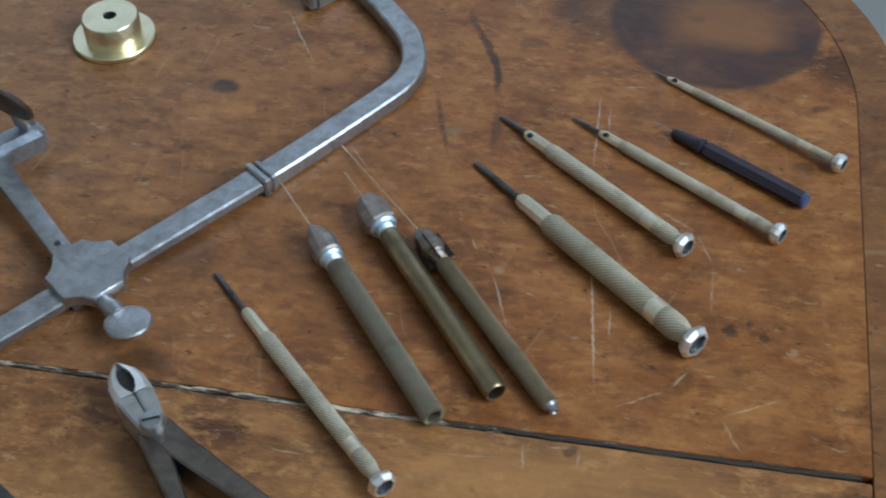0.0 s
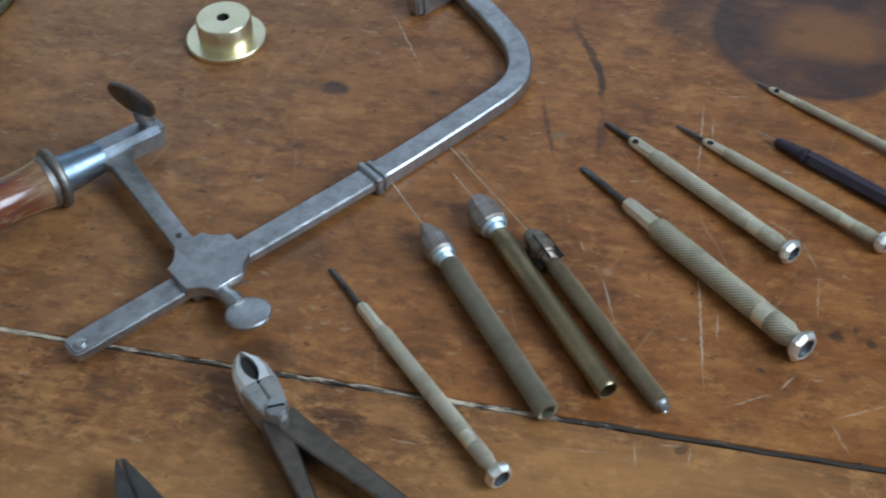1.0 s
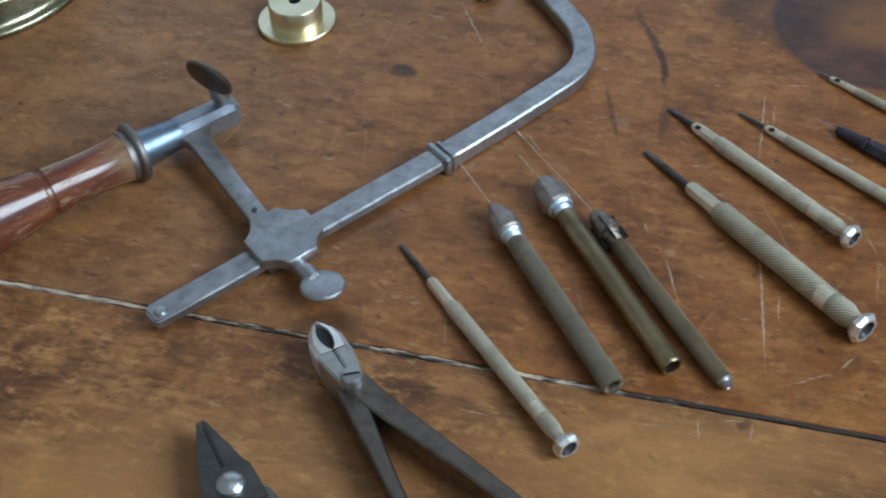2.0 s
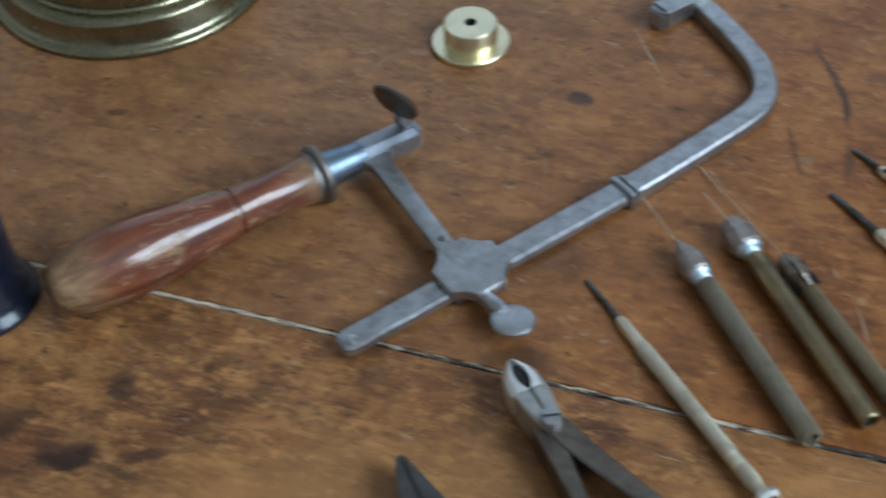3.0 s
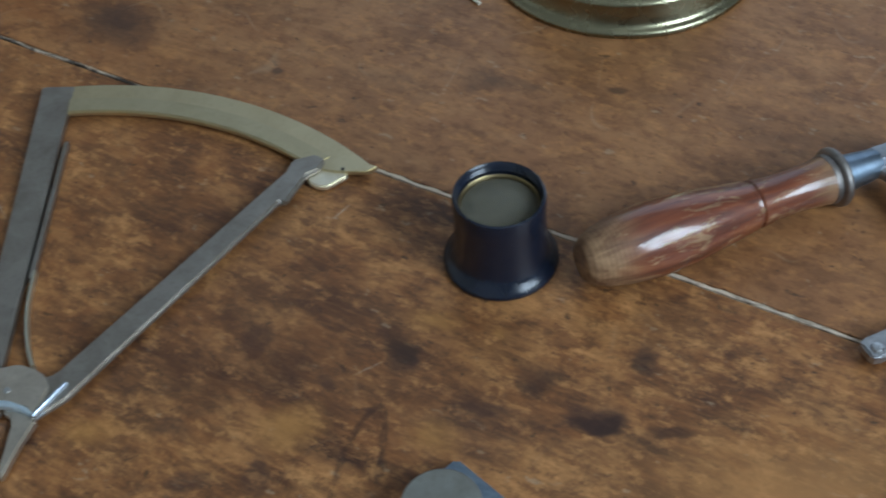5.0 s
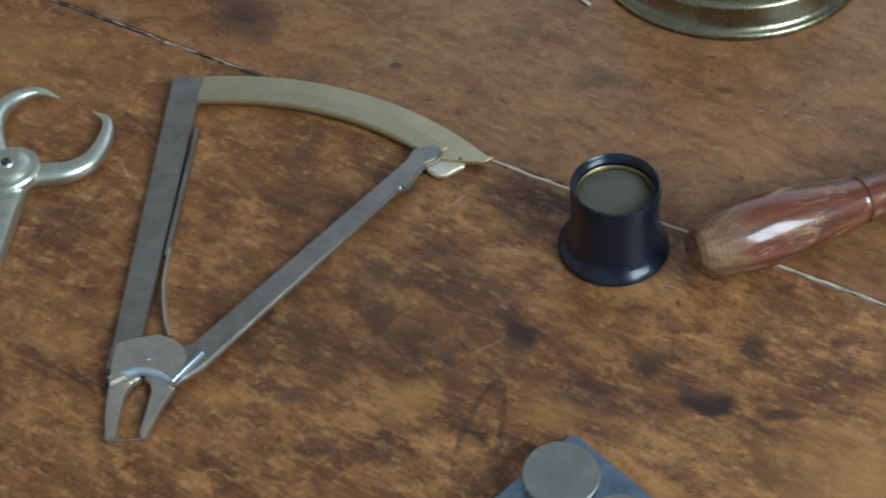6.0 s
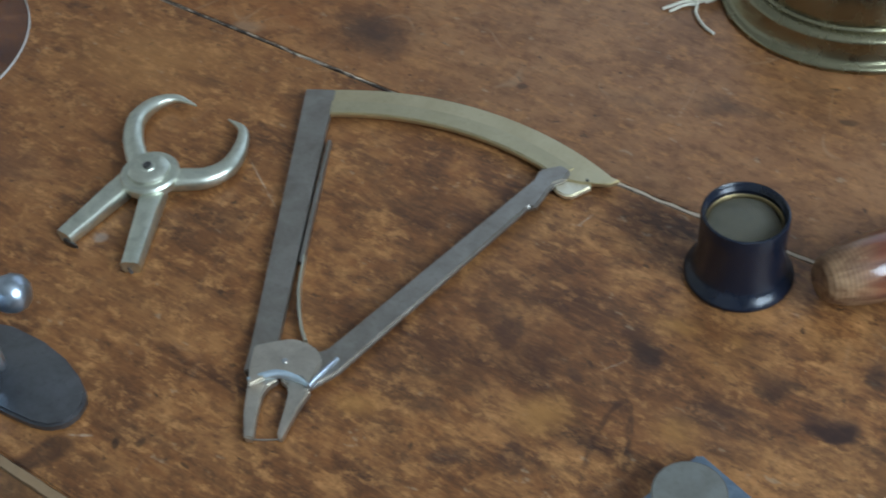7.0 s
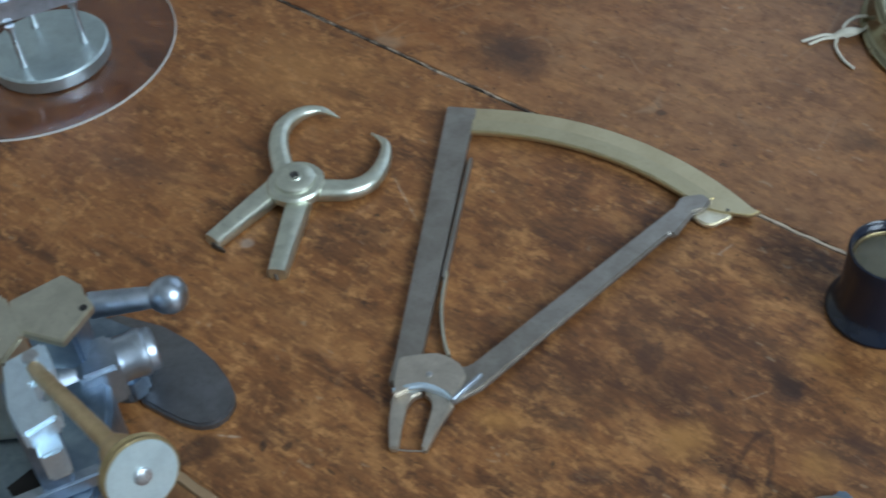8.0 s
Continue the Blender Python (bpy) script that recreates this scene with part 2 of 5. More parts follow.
BACK_MARKS = [
    stain(0.1322, 0.5010, 0.0395, 0.0400, 0, 0.95, (0.052, 0.025, 0.021), ring=1.0, soft=0.07),
    stain(0.1365, 0.4985, 0.0275, 0.0200, 0, 0.85, (0.24, 0.095, 0.030), soft=0.45),
    stain(0.1240, 0.5010, 0.0050, 0.0040, 0, 0.45, (0.10, 0.045, 0.022)),
    stain(0.0900, 0.5080, 0.020, 0.024, 0, 0.65),
    scratch(-0.0268, 0.5014, -0.0111, 0.4673, 0.00040, 0.70),
    scratch(0.0904, 0.4580, 0.0878, 0.4194, 0.00045, 0.80),
    scratch(0.0935, 0.4507, 0.0929, 0.4348, 0.00030, 0.70),
    scratch(0.0871, 0.3862, 0.0886, 0.3262, 0.00045, 0.75),
    scratch(0.0931, 0.3610, 0.0927, 0.3469, 0.00030, 0.60),
    scratch(0.0575, 0.3725, 0.0629, 0.3493, 0.00040, 0.55),
    stain(0.0584, 0.3719, 0.0024, 0.0023, 3, 0.60, (0.4, 0.26, 0.15)),
    scratch(0.0937, 0.3233, 0.1088, 0.3301, 0.00040, 0.50),
    scratch(0.1088, 0.3301, 0.1157, 0.3380, 0.00040, 0.50),
    scratch(0.1093, 0.4011, 0.1199, 0.3926, 0.00040, 0.40),
    scratch(0.1199, 0.3926, 0.1244, 0.3789, 0.00040, 0.40),
    scratch(0.1244, 0.3789, 0.1226, 0.3585, 0.00040, 0.40),
    scratch(0.1281, 0.3098, 0.1232, 0.3217, 0.00040, 0.50),
    scratch(0.1232, 0.3217, 0.1424, 0.3297, 0.00040, 0.50),
    scratch(0.1793, 0.4555, 0.1765, 0.4424, 0.00050, 0.60),
    scratch(0.1765, 0.4424, 0.1811, 0.4248, 0.00050, 0.60),
    scratch(0.0502, 0.3864, 0.0523, 0.3805, 0.00040, 0.50),
    scratch(0.0974, 0.4614, 0.1072, 0.4620, 0.00040, 0.50),
    stain(0.0499, 0.4760, 0.0022, 0.0290, 15, 0.85, (0.032, 0.017, 0.012)),
    stain(0.0554, 0.4384, 0.0023, 0.0128, 3, 0.60, (0.032, 0.017, 0.012)),
    stain(0.0364, 0.4402, 0.0012, 0.0186, 11, 0.65, (0.032, 0.017, 0.012)),
    stain(0.1292, 0.3546, 0.0020, 0.0022, 3, 0.90, (0.032, 0.017, 0.012)),
    stain(0.1375, 0.3525, 0.0023, 0.0021, 3, 0.70, (0.032, 0.017, 0.012)),
    stain(0.1334, 0.3559, 0.0013, 0.0013, 3, 0.70, (0.032, 0.017, 0.012)),
    stain(0.1431, 0.3550, 0.0013, 0.0013, 3, 0.60, (0.032, 0.017, 0.012)),
    stain(0.1645, 0.4547, 0.0042, 0.0024, 23, 0.60, (0.032, 0.017, 0.012)),
    stain(0.1541, 0.4227, 0.0040, 0.0037, 4, 0.55, (0.032, 0.017, 0.012)),
    stain(0.0662, 0.4840, 0.0049, 0.0052, 3, 0.50, (0.032, 0.017, 0.012)),
    stain(-0.0401, 0.4523, 0.0063, 0.0052, 3, 0.92, (0.022, 0.019, 0.02)),
    stain(-0.0483, 0.4225, 0.0027, 0.0017, 4, 0.70, (0.032, 0.017, 0.012)),
    stain(-0.0598, 0.4059, 0.0037, 0.0016, 4, 0.60, (0.032, 0.017, 0.012)),
    stain(-0.0656, 0.4344, 0.0023, 0.0015, 4, 0.60, (0.032, 0.017, 0.012)),
    stain(0.0403, 0.4344, 0.0030, 0.0026, 3, 0.60, (0.2, 0.14, 0.08)),
    stain(-0.0249, 0.3444, 0.0022, 0.0015, 3, 0.60, (0.42, 0.28, 0.17)),
    stain(-0.0436, 0.3309, 0.0148, 0.0055, 3, 0.50, (0.032, 0.017, 0.012)),
    stain(-0.0389, 0.3786, 0.0125, 0.0148, 3, 0.35, (0.032, 0.017, 0.012)),
    stain(0.0306, 0.3441, 0.0100, 0.0065, 3, 0.25, (0.032, 0.017, 0.012)),
    stain(-0.2591, 0.4071, 0.0108, 0.0098, 18, 0.45, (0.032, 0.017, 0.012)),
    stain(-0.4185, 0.3935, 0.0150, 0.0125, 40, 0.60, (0.036, 0.020, 0.016), soft=0.8),
    stain(-0.3384, 0.3833, 0.0045, 0.0027, 18, 0.70, (0.032, 0.017, 0.012)),
    stain(-0.2058, 0.4175, 0.0047, 0.0032, 18, 0.65, (0.032, 0.017, 0.012)),
    stain(-0.1768, 0.4203, 0.0017, 0.0016, 18, 0.80, (0.032, 0.017, 0.012)),
    stain(-0.2070, 0.3467, 0.0078, 0.0160, 18, 0.30, (0.032, 0.017, 0.012)),
    scratch(-0.1523, 0.3594, -0.1452, 0.3550, 0.00060, 0.45),
    stain(-0.4050, 0.3870, 0.0200, 0.0170, 10, 0.60, (0.036, 0.020, 0.016), soft=0.75),
    stain(-0.4150, 0.3890, 0.0290, 0.0230, 28, 0.40, (0.05, 0.026, 0.019), soft=0.9),
    stain(-0.4682, 0.3704, 0.0106, 0.0059, 28, 0.40, (0.4, 0.26, 0.16)),
    scratch(0.0038, 0.4312, 0.0153, 0.4138, 0.00025, 0.60),
    scratch(-0.0846, 0.4331, -0.0785, 0.4292, 0.00060, 0.30),
]
FRONT_MARKS = [
    stain(-0.2750, 0.2650, 0.085, 0.050, 10, 0.50, (0.085, 0.038, 0.022), soft=0.85),
    stain(-0.1100, 0.2600, 0.055, 0.034, 10, 0.62, (0.44, 0.205, 0.070), soft=0.85),
    stain(0.0650, 0.2920, 0.085, 0.032, 5, 0.60, (0.44, 0.205, 0.070), soft=0.80),
    # Not a stain: shade below the clear disc, painted into the wood.
    stain(-0.5129, 0.2483, 0.038, 0.016, 15, 0.45, (0.060, 0.034, 0.028), soft=0.85),
    stain(-0.4950, 0.3350, 0.050, 0.030, 15, 0.45, (0.40, 0.185, 0.062), soft=0.90),
    stain(-0.2000, 0.2550, 0.040, 0.022, 25, 0.40, (0.075, 0.034, 0.022), soft=0.8),
    stain(-0.0550, 0.2700, 0.070, 0.040, 0, 0.55, (0.44, 0.215, 0.078), soft=0.85),
    stain(-0.0950, 0.2350, 0.045, 0.026, 0, 0.45, (0.44, 0.215, 0.078), soft=0.85),
    scratch(-0.2324, 0.2206, -0.2355, 0.2362, 0.0017, 0.68, (0.045, 0.020, 0.013)),
    scratch(-0.2352, 0.2319, -0.2346, 0.2486, 0.0017, 0.68, (0.045, 0.020, 0.013)),
    scratch(-0.2351, 0.2451, -0.2319, 0.2551, 0.0017, 0.68, (0.045, 0.020, 0.013)),
    scratch(-0.2331, 0.2547, -0.2271, 0.2477, 0.0017, 0.68, (0.045, 0.020, 0.013)),
    scratch(-0.2286, 0.2506, -0.2233, 0.2356, 0.0017, 0.68, (0.045, 0.020, 0.013)),
    scratch(-0.2246, 0.2396, -0.2202, 0.2247, 0.0017, 0.68, (0.045, 0.020, 0.013)),
    stain(-0.2332, 0.2723, 0.0060, 0.0080, 22, 0.70, (0.050, 0.024, 0.018)),
    stain(-0.1676, 0.2717, 0.0130, 0.0060, 22, 0.75, (0.050, 0.024, 0.018)),
    stain(-0.2808, 0.2623, 0.0060, 0.0080, 22, 0.50, (0.050, 0.024, 0.018)),
    stain(-0.2890, 0.2216, 0.0080, 0.0040, 22, 0.60, (0.050, 0.024, 0.018)),
    stain(-0.2742, 0.2064, 0.0090, 0.0040, 22, 0.60, (0.050, 0.024, 0.018)),
    stain(-0.2554, 0.2172, 0.0040, 0.0090, 22, 0.50, (0.050, 0.024, 0.018)),
    stain(-0.1598, 0.2999, 0.0050, 0.0090, 22, 0.60, (0.050, 0.024, 0.018)),
    stain(-0.1910, 0.2804, 0.0060, 0.0060, 22, 0.60, (0.050, 0.024, 0.018)),
    stain(-0.2521, 0.2575, 0.0030, 0.0040, 22, 0.60, (0.050, 0.024, 0.018)),
    stain(-0.2006, 0.2635, 0.0140, 0.0030, 22, 0.50, (0.050, 0.024, 0.018)),
    stain(-0.2555, 0.2356, 0.0140, 0.0100, 22, 0.60, (0.40, 0.185, 0.052), soft=0.8),
    stain(-0.2284, 0.2920, 0.0100, 0.0060, 22, 0.60, (0.40, 0.185, 0.052), soft=0.8),
    stain(-0.3128, 0.2122, 0.0120, 0.0080, 22, 0.55, (0.40, 0.185, 0.052), soft=0.8),
    stain(-0.2127, 0.2466, 0.0100, 0.0070, 22, 0.50, (0.40, 0.185, 0.052), soft=0.8),
    stain(-0.2050, 0.2946, 0.0040, 0.0050, 22, 0.35, (0.40, 0.185, 0.052), soft=0.8),
    scratch(0.0691, 0.3096, 0.0695, 0.3003, 0.00040, 0.70),
    scratch(0.0753, 0.3088, 0.0845, 0.3088, 0.00040, 0.50),
    scratch(0.0845, 0.3088, 0.0840, 0.3024, 0.00040, 0.50),
    scratch(-0.0008, 0.3035, 0.0111, 0.3019, 0.00030, 0.50),
    scratch(0.0425, 0.3051, 0.0655, 0.3044, 0.00030, 0.35),
    stain(0.0822, 0.3077, 0.0027, 0.0022, 4, 0.60, (0.032, 0.017, 0.012)),
    stain(-0.1663, 0.2706, 0.0112, 0.0048, 19, 0.90, (0.035, 0.016, 0.012)),
    stain(-0.1450, 0.2737, 0.0084, 0.0032, 20, 0.80, (0.035, 0.016, 0.012)),
    stain(-0.2353, 0.2752, 0.0058, 0.0090, 19, 0.60, (0.032, 0.017, 0.012)),
    stain(-0.1880, 0.2798, 0.0070, 0.0056, 19, 0.55, (0.032, 0.017, 0.012)),
    stain(-0.1597, 0.2976, 0.0035, 0.0057, 19, 0.70, (0.032, 0.017, 0.012)),
    stain(-0.2680, 0.2546, 0.0144, 0.0111, 19, 0.50, (0.05, 0.022, 0.014)),
    stain(-0.2869, 0.2344, 0.0124, 0.0086, 19, 0.50, (0.05, 0.022, 0.014)),
    stain(-0.3121, 0.3116, 0.0221, 0.0190, 19, 0.45, (0.06, 0.024, 0.014)),
    stain(-0.3408, 0.3020, 0.0121, 0.0138, 18, 0.30, (0.032, 0.017, 0.012)),
    scratch(-0.2839, 0.3196, -0.2789, 0.3204, 0.00060, 0.50),
    scratch(-0.2449, 0.2602, -0.2376, 0.2697, 0.00050, 0.30),
    scratch(-0.4193, 0.2992, -0.3886, 0.2765, 0.00040, 0.55),
    scratch(-0.2815, 0.3184, -0.2781, 0.3288, 0.00060, 0.50),
    stain(-0.4448, 0.2365, 0.0037, 0.0032, 29, 0.50, (0.42, 0.34, 0.28)),
    stain(-0.4107, 0.2589, 0.0159, 0.0140, 29, 0.40, (0.05, 0.024, 0.016)),
    stain(-0.3345, 0.3011, 0.0197, 0.0152, 29, 0.40, (0.06, 0.024, 0.014)),
    stain(-0.3983, 0.1469, 0.0179, 0.0052, 50, 0.75, (0.028, 0.014, 0.012)),
    scratch(-0.3960, 0.1565, -0.3866, 0.1606, 0.00070, 0.50),
    stain(-0.3782, 0.1613, 0.0016, 0.0033, 30, 0.85, (0.032, 0.017, 0.012)),
    stain(-0.3705, 0.1657, 0.0020, 0.0024, 30, 0.60, (0.032, 0.017, 0.012)),
]
WOOD_BACK = wood_top("walnut_back_board", (0.062, 0.020, 0.008), (0.262, 0.088, 0.022), (0.55, 0.245, 0.080), (0.3, 0.1, 0.0), 0.27, BACK_MARKS)
WOOD_FRONT = wood_top("walnut_front_board", (0.048, 0.0195, 0.012), (0.236, 0.092, 0.031), (0.62, 0.295, 0.105), (4.1, 2.7, 0.0), 0.80, FRONT_MARKS)
WOOD_NEAR = wood_top("walnut_near_board", (0.055, 0.023, 0.011), (0.19, 0.082, 0.030), (0.35, 0.18, 0.07), (8.3, 5.2, 0.0), 0.6)
WOOD_RIM = wood_top("walnut_rim", (0.068, 0.024, 0.011), (0.21, 0.084, 0.028), (0.35, 0.165, 0.062), (2.2, 7.7, 0.0), 0.3)

STEEL = worn_metal("tarnished_steel", (0.50, 0.51, 0.53), (0.22, 0.21, 0.205), 0.40, 0.45, 160)
CHROME = worn_metal("bright_plated_steel", (0.95, 0.95, 0.92), (0.62, 0.60, 0.56), 0.36, 0.2, 260, bump=0.1)
# Grey steel with the blue of reflected sky mixed into its colour.
STEEL_SKY = worn_metal("clean_sky_tinted_steel", (0.48, 0.55, 0.63), (0.26, 0.30, 0.35), 0.32, 0.4, 150)
ARM_STEEL = worn_metal("dark_brown_steel", (0.25, 0.21, 0.18), (0.11, 0.09, 0.078), 0.36, 0.5, 160)
STEEL_BROWN = worn_metal("dull_brown_steel", (0.30, 0.275, 0.26), (0.15, 0.13, 0.12), 0.48, 0.5, 200)
STEEL_BRIGHT = worn_metal("polished_steel", (0.62, 0.64, 0.66), (0.32, 0.32, 0.33), 0.28, 0.3, 200)
STEEL_GREY = worn_metal("brushed_grey_steel", (0.44, 0.41, 0.375), (0.27, 0.235, 0.20), 0.38, 0.5, 70)
STEEL_WARM = worn_metal("worn_warm_grey_steel", (0.66, 0.60, 0.52), (0.42, 0.37, 0.31), 0.42, 0.5, 90)
# Pale blue here is reflected sky put into the metal's colour, not plating.
STEEL_PALE = worn_metal("pale_sky_tinted_metal", (0.62, 0.74, 0.76), (0.44, 0.52, 0.54), 0.40, 0.4, 90)
BRASS_WORN = worn_metal("pale_worn_greyish_brass", (0.68, 0.66, 0.55), (0.46, 0.44, 0.36), 0.36, 0.5, 80)
STEEL_DARK = worn_metal("blackened_steel", (0.17, 0.165, 0.16), (0.075, 0.07, 0.068), 0.38, 0.5, 150)
STEEL_BLUE = worn_metal("blued_steel", (0.28, 0.36, 0.45), (0.13, 0.17, 0.22), 0.36, 0.45, 120)
BRASS_BRIGHT = worn_metal("bright_brass", (0.84, 0.76, 0.53), (0.72, 0.62, 0.40), 0.30, 0.25, 110, bump=0.1)
BRASS_PALE = worn_metal("pale_brass", (0.94, 0.88, 0.72), (0.66, 0.57, 0.40), 0.46, 0.35, 140)
BRASS_ARC = worn_metal("yellowed_brass_sheet", (0.68, 0.59, 0.39), (0.54, 0.45, 0.28), 0.40, 0.4, 50)
BRASS_AGED = worn_metal("aged_brass", (0.48, 0.375, 0.195), (0.24, 0.185, 0.105), 0.38, 0.5, 110)
BRASS_BROWN = worn_metal("brown_smooth_brass", (0.43, 0.335, 0.20), (0.17, 0.135, 0.085), 0.34, 0.6, 70)
BRASS_BELL = worn_metal("lacquered_brass", (0.32, 0.295, 0.195), (0.23, 0.21, 0.13), 0.22, 0.3, 14, bump=0.02)
BRASS_GREEN = worn_metal("greenish_nickel_brass", (0.76, 0.78, 0.67), (0.46, 0.48, 0.40), 0.38, 0.4, 120)
KNURL_PALE = knurled("knurled_pale_brass", (0.96, 0.88, 0.70), (0.24, 0.20, 0.13), 20, 0.0013, 0.50)
GROUND = worn_metal("ground_bright_steel", (0.95, 0.95, 0.94), (0.70, 0.70, 0.69), 0.46, 0.25, 220, bump=0.1)
# Satin steel whose base colour carries a blue sky reflection.
SATIN = worn_metal("satin_sky_tinted_steel", (0.76, 0.90, 1.0), (0.52, 0.63, 0.72), 0.42, 0.35, 120)
JAW_STEEL = worn_metal("grey_jaw_steel", (0.58, 0.57, 0.55), (0.34, 0.33, 0.31), 0.44, 0.4, 200)
CHUCK = worn_metal("dull_pitted_chuck_steel", (0.47, 0.415, 0.385), (0.22, 0.185, 0.165), 0.50, 0.5, 260)
CHUCK_DARK = worn_metal("brown_stained_chuck_steel", (0.36, 0.30, 0.25), (0.13, 0.10, 0.085), 0.46, 0.6, 300)
KNURL_DARK = knurled("knurled_tarnished_brass", (0.74, 0.67, 0.51), (0.24, 0.21, 0.145), 22, 0.0014, 0.50)
KNURL_BROWN = knurled("knurled_brown_brass", (0.42, 0.33, 0.21), (0.17, 0.13, 0.085), 40, 0.0010)
KNURL_STEEL = knurled("knurled_brown_steel", (0.40, 0.345, 0.26), (0.17, 0.14, 0.10), 40, 0.0010, 0.48)


def plain(name, colour, rough, metal=0.0, vary=0.25, scale=60.0, bump=0.1):
    n = Nodes(name, colour, rough, metal)
    c = n.noise(n.coords(), scale, 5, 0.6, 0.3)
    n.put("Base Color", n.mix(c, tuple(v * (1 - vary) for v in colour), tuple(min(1, v * (1 + vary)) for v in colour)))
    n.put("Roughness", n.math("MULTIPLY_ADD", c, 0.2, rough - 0.1))
    n.bump(c, bump, 0.0005)
    return n.mat


BLACK = plain("black_moulded_resin", (0.008, 0.012, 0.023), 0.23, 0, 0.3, 200, 0.02)
NAVY = plain("dark_violet_enamel", (0.030, 0.022, 0.034), 0.42, 0, 0.4, 260, 0.2)
# Near-black that paints the shade inside bores, slots and slits.
HOLE_SHADE = plain("bore_shade", (0.012, 0.010, 0.009), 0.8)
STRING = plain("pale_cotton_string", (0.62, 0.58, 0.48), 0.9, 0, 0.2, 900, 0.5)
PLASTER = plain("plaster", (0.64, 0.625, 0.60), 0.9, 0, 0.05, 3, 0.1)
FLOOR = plain("pale_stone_floor", (0.66, 0.66, 0.66), 0.6, 0, 0.08, 4, 0.1)
PAINT = plain("white_frame_paint", (0.78, 0.77, 0.74), 0.5, 0, 0.05, 10, 0.1)

n = Nodes("pale_and_dark_seam_filler", (0.2, 0.15, 0.1), 0.7)
sep = n.add("SeparateXYZ")
n.feed(sep, 0, n.add("TexCoord").outputs["Object"])
f = n.noise(n.coords((90, 420, 420)), 1.0, 6, 0.72, 0.3)
where = n.math("MULTIPLY_ADD", sep.outputs[0], 1 / 0.78, 0.62 / 0.78)
kept = n.ramp(where, (0.0, 0.34), (0.28, 0.44), (0.34, 0.34), (0.41, 0.72), (0.52, 0.70), (0.58, 0.68), (0.62, 0.62), (0.66, 0.56), (0.69, 0.44), (0.79, 0.42), (0.815, 0.60), (0.85, 0.44), (0.87, 0.24), (1.0, 0.20))
n.put("Base Color", n.mix(n.ramp(n.math("ADD", n.math("MULTIPLY", f, 1.1), n.math("MULTIPLY", kept, 0.7)), (0.82, 0.0), (1.10, 1.0)), (0.036, 0.024, 0.017), (0.60, 0.48, 0.36)))
n.bump(f, 0.8, 0.0008)
FILLER = n.mat

n = Nodes("red_brown_varnished_wood", (0.2, 0.06, 0.03), 0.32)
f = n.noise(n.coords((14, 160, 160)), 1.6, 6, 0.6, 0.5)
c = n.noise(n.coords((26, 60, 60)), 1.5, 5, 0.65, 0.6)
sep = n.add("SeparateXYZ")
n.feed(sep, 0, n.add("TexCoord").outputs["Object"])
tone = n.ramp(f, (0.3, (0.060, 0.013, 0.006)), (0.55, (0.175, 0.042, 0.015)), (0.75, (0.28, 0.095, 0.034)))
chip = n.noise(n.coords((60, 260, 260)), 1.2, 5, 0.65, 0.5)
butt = n.ramp(n.math("ADD", sep.outputs[0], n.math("MULTIPLY", c, 0.03)), (0.022, 1.0), (0.036, 0.0))
neck = n.ramp(n.math("ADD", sep.outputs[0], n.math("MULTIPLY", chip, 0.02)), (0.093, 0.0), (0.102, 0.8))
bare = n.math("MAXIMUM", n.math("MAXIMUM", n.ramp(chip, (0.58, 0.0), (0.63, 1.0)), neck), n.math("MAXIMUM", n.ramp(c, (0.60, 0.0), (0.65, 1.0)), butt))
lathe = n.math("MULTIPLY", n.math("SINE", n.math("MULTIPLY", sep.outputs[0], 2 * math.pi / 0.0016)), butt)
tone = n.mix(n.math("MULTIPLY", bare, 0.75), tone, n.ramp(f, (0.35, (0.17, 0.090, 0.045)), (0.65, (0.42, 0.27, 0.145))))
n.put("Base Color", n.mix(n.math("MULTIPLY", n.ramp(lathe, (0.1, 0.0), (0.8, 1.0)), 0.20), tone, (0.07, 0.034, 0.018)))
n.put("Roughness", n.math("MULTIPLY_ADD", bare, 0.22, 0.40))
n.put("Specular IOR Level", 0.3)
n.put("Coat Weight", n.math("MULTIPLY_ADD", bare, -0.65, 1.0))
n.put("Coat Roughness", n.math("MULTIPLY_ADD", chip, 0.14, 0.05))
n.bump(n.math("ADD", n.math("MULTIPLY_ADD", lathe, 0.3, f), bare), 0.22, 0.0005)
HANDLE_WOOD = n.mat


def glass(name, colour, rough, ior=1.5):
    n = Nodes(name, colour, rough)
    n.put("Transmission Weight", 1.0)
    n.put("IOR", ior)
    return n.mat


LENS = glass("dusty_lens_glass", (0.56, 0.52, 0.40), 0.10, 1.16)
LENS.node_tree.nodes["Principled BSDF"].inputs["Transmission Weight"].default_value = 0.80
n = Nodes("thin_clear_sheet", (0.9, 0.9, 0.9), 0.1)
thin, shine, both = n.add("BsdfTransparent"), n.add("BsdfGlossy"), n.add("MixShader")
thin.inputs[0].default_value, shine.inputs["Roughness"].default_value, both.inputs[0].default_value = (0.82, 0.80, 0.85, 1), 0.12, 0.055
n.feed(both, 1, thin.outputs[0])
n.feed(both, 2, shine.outputs[0])
n.feed(n.t.nodes["Material Output"], 0, both.outputs[0])
CLEAR = n.mat


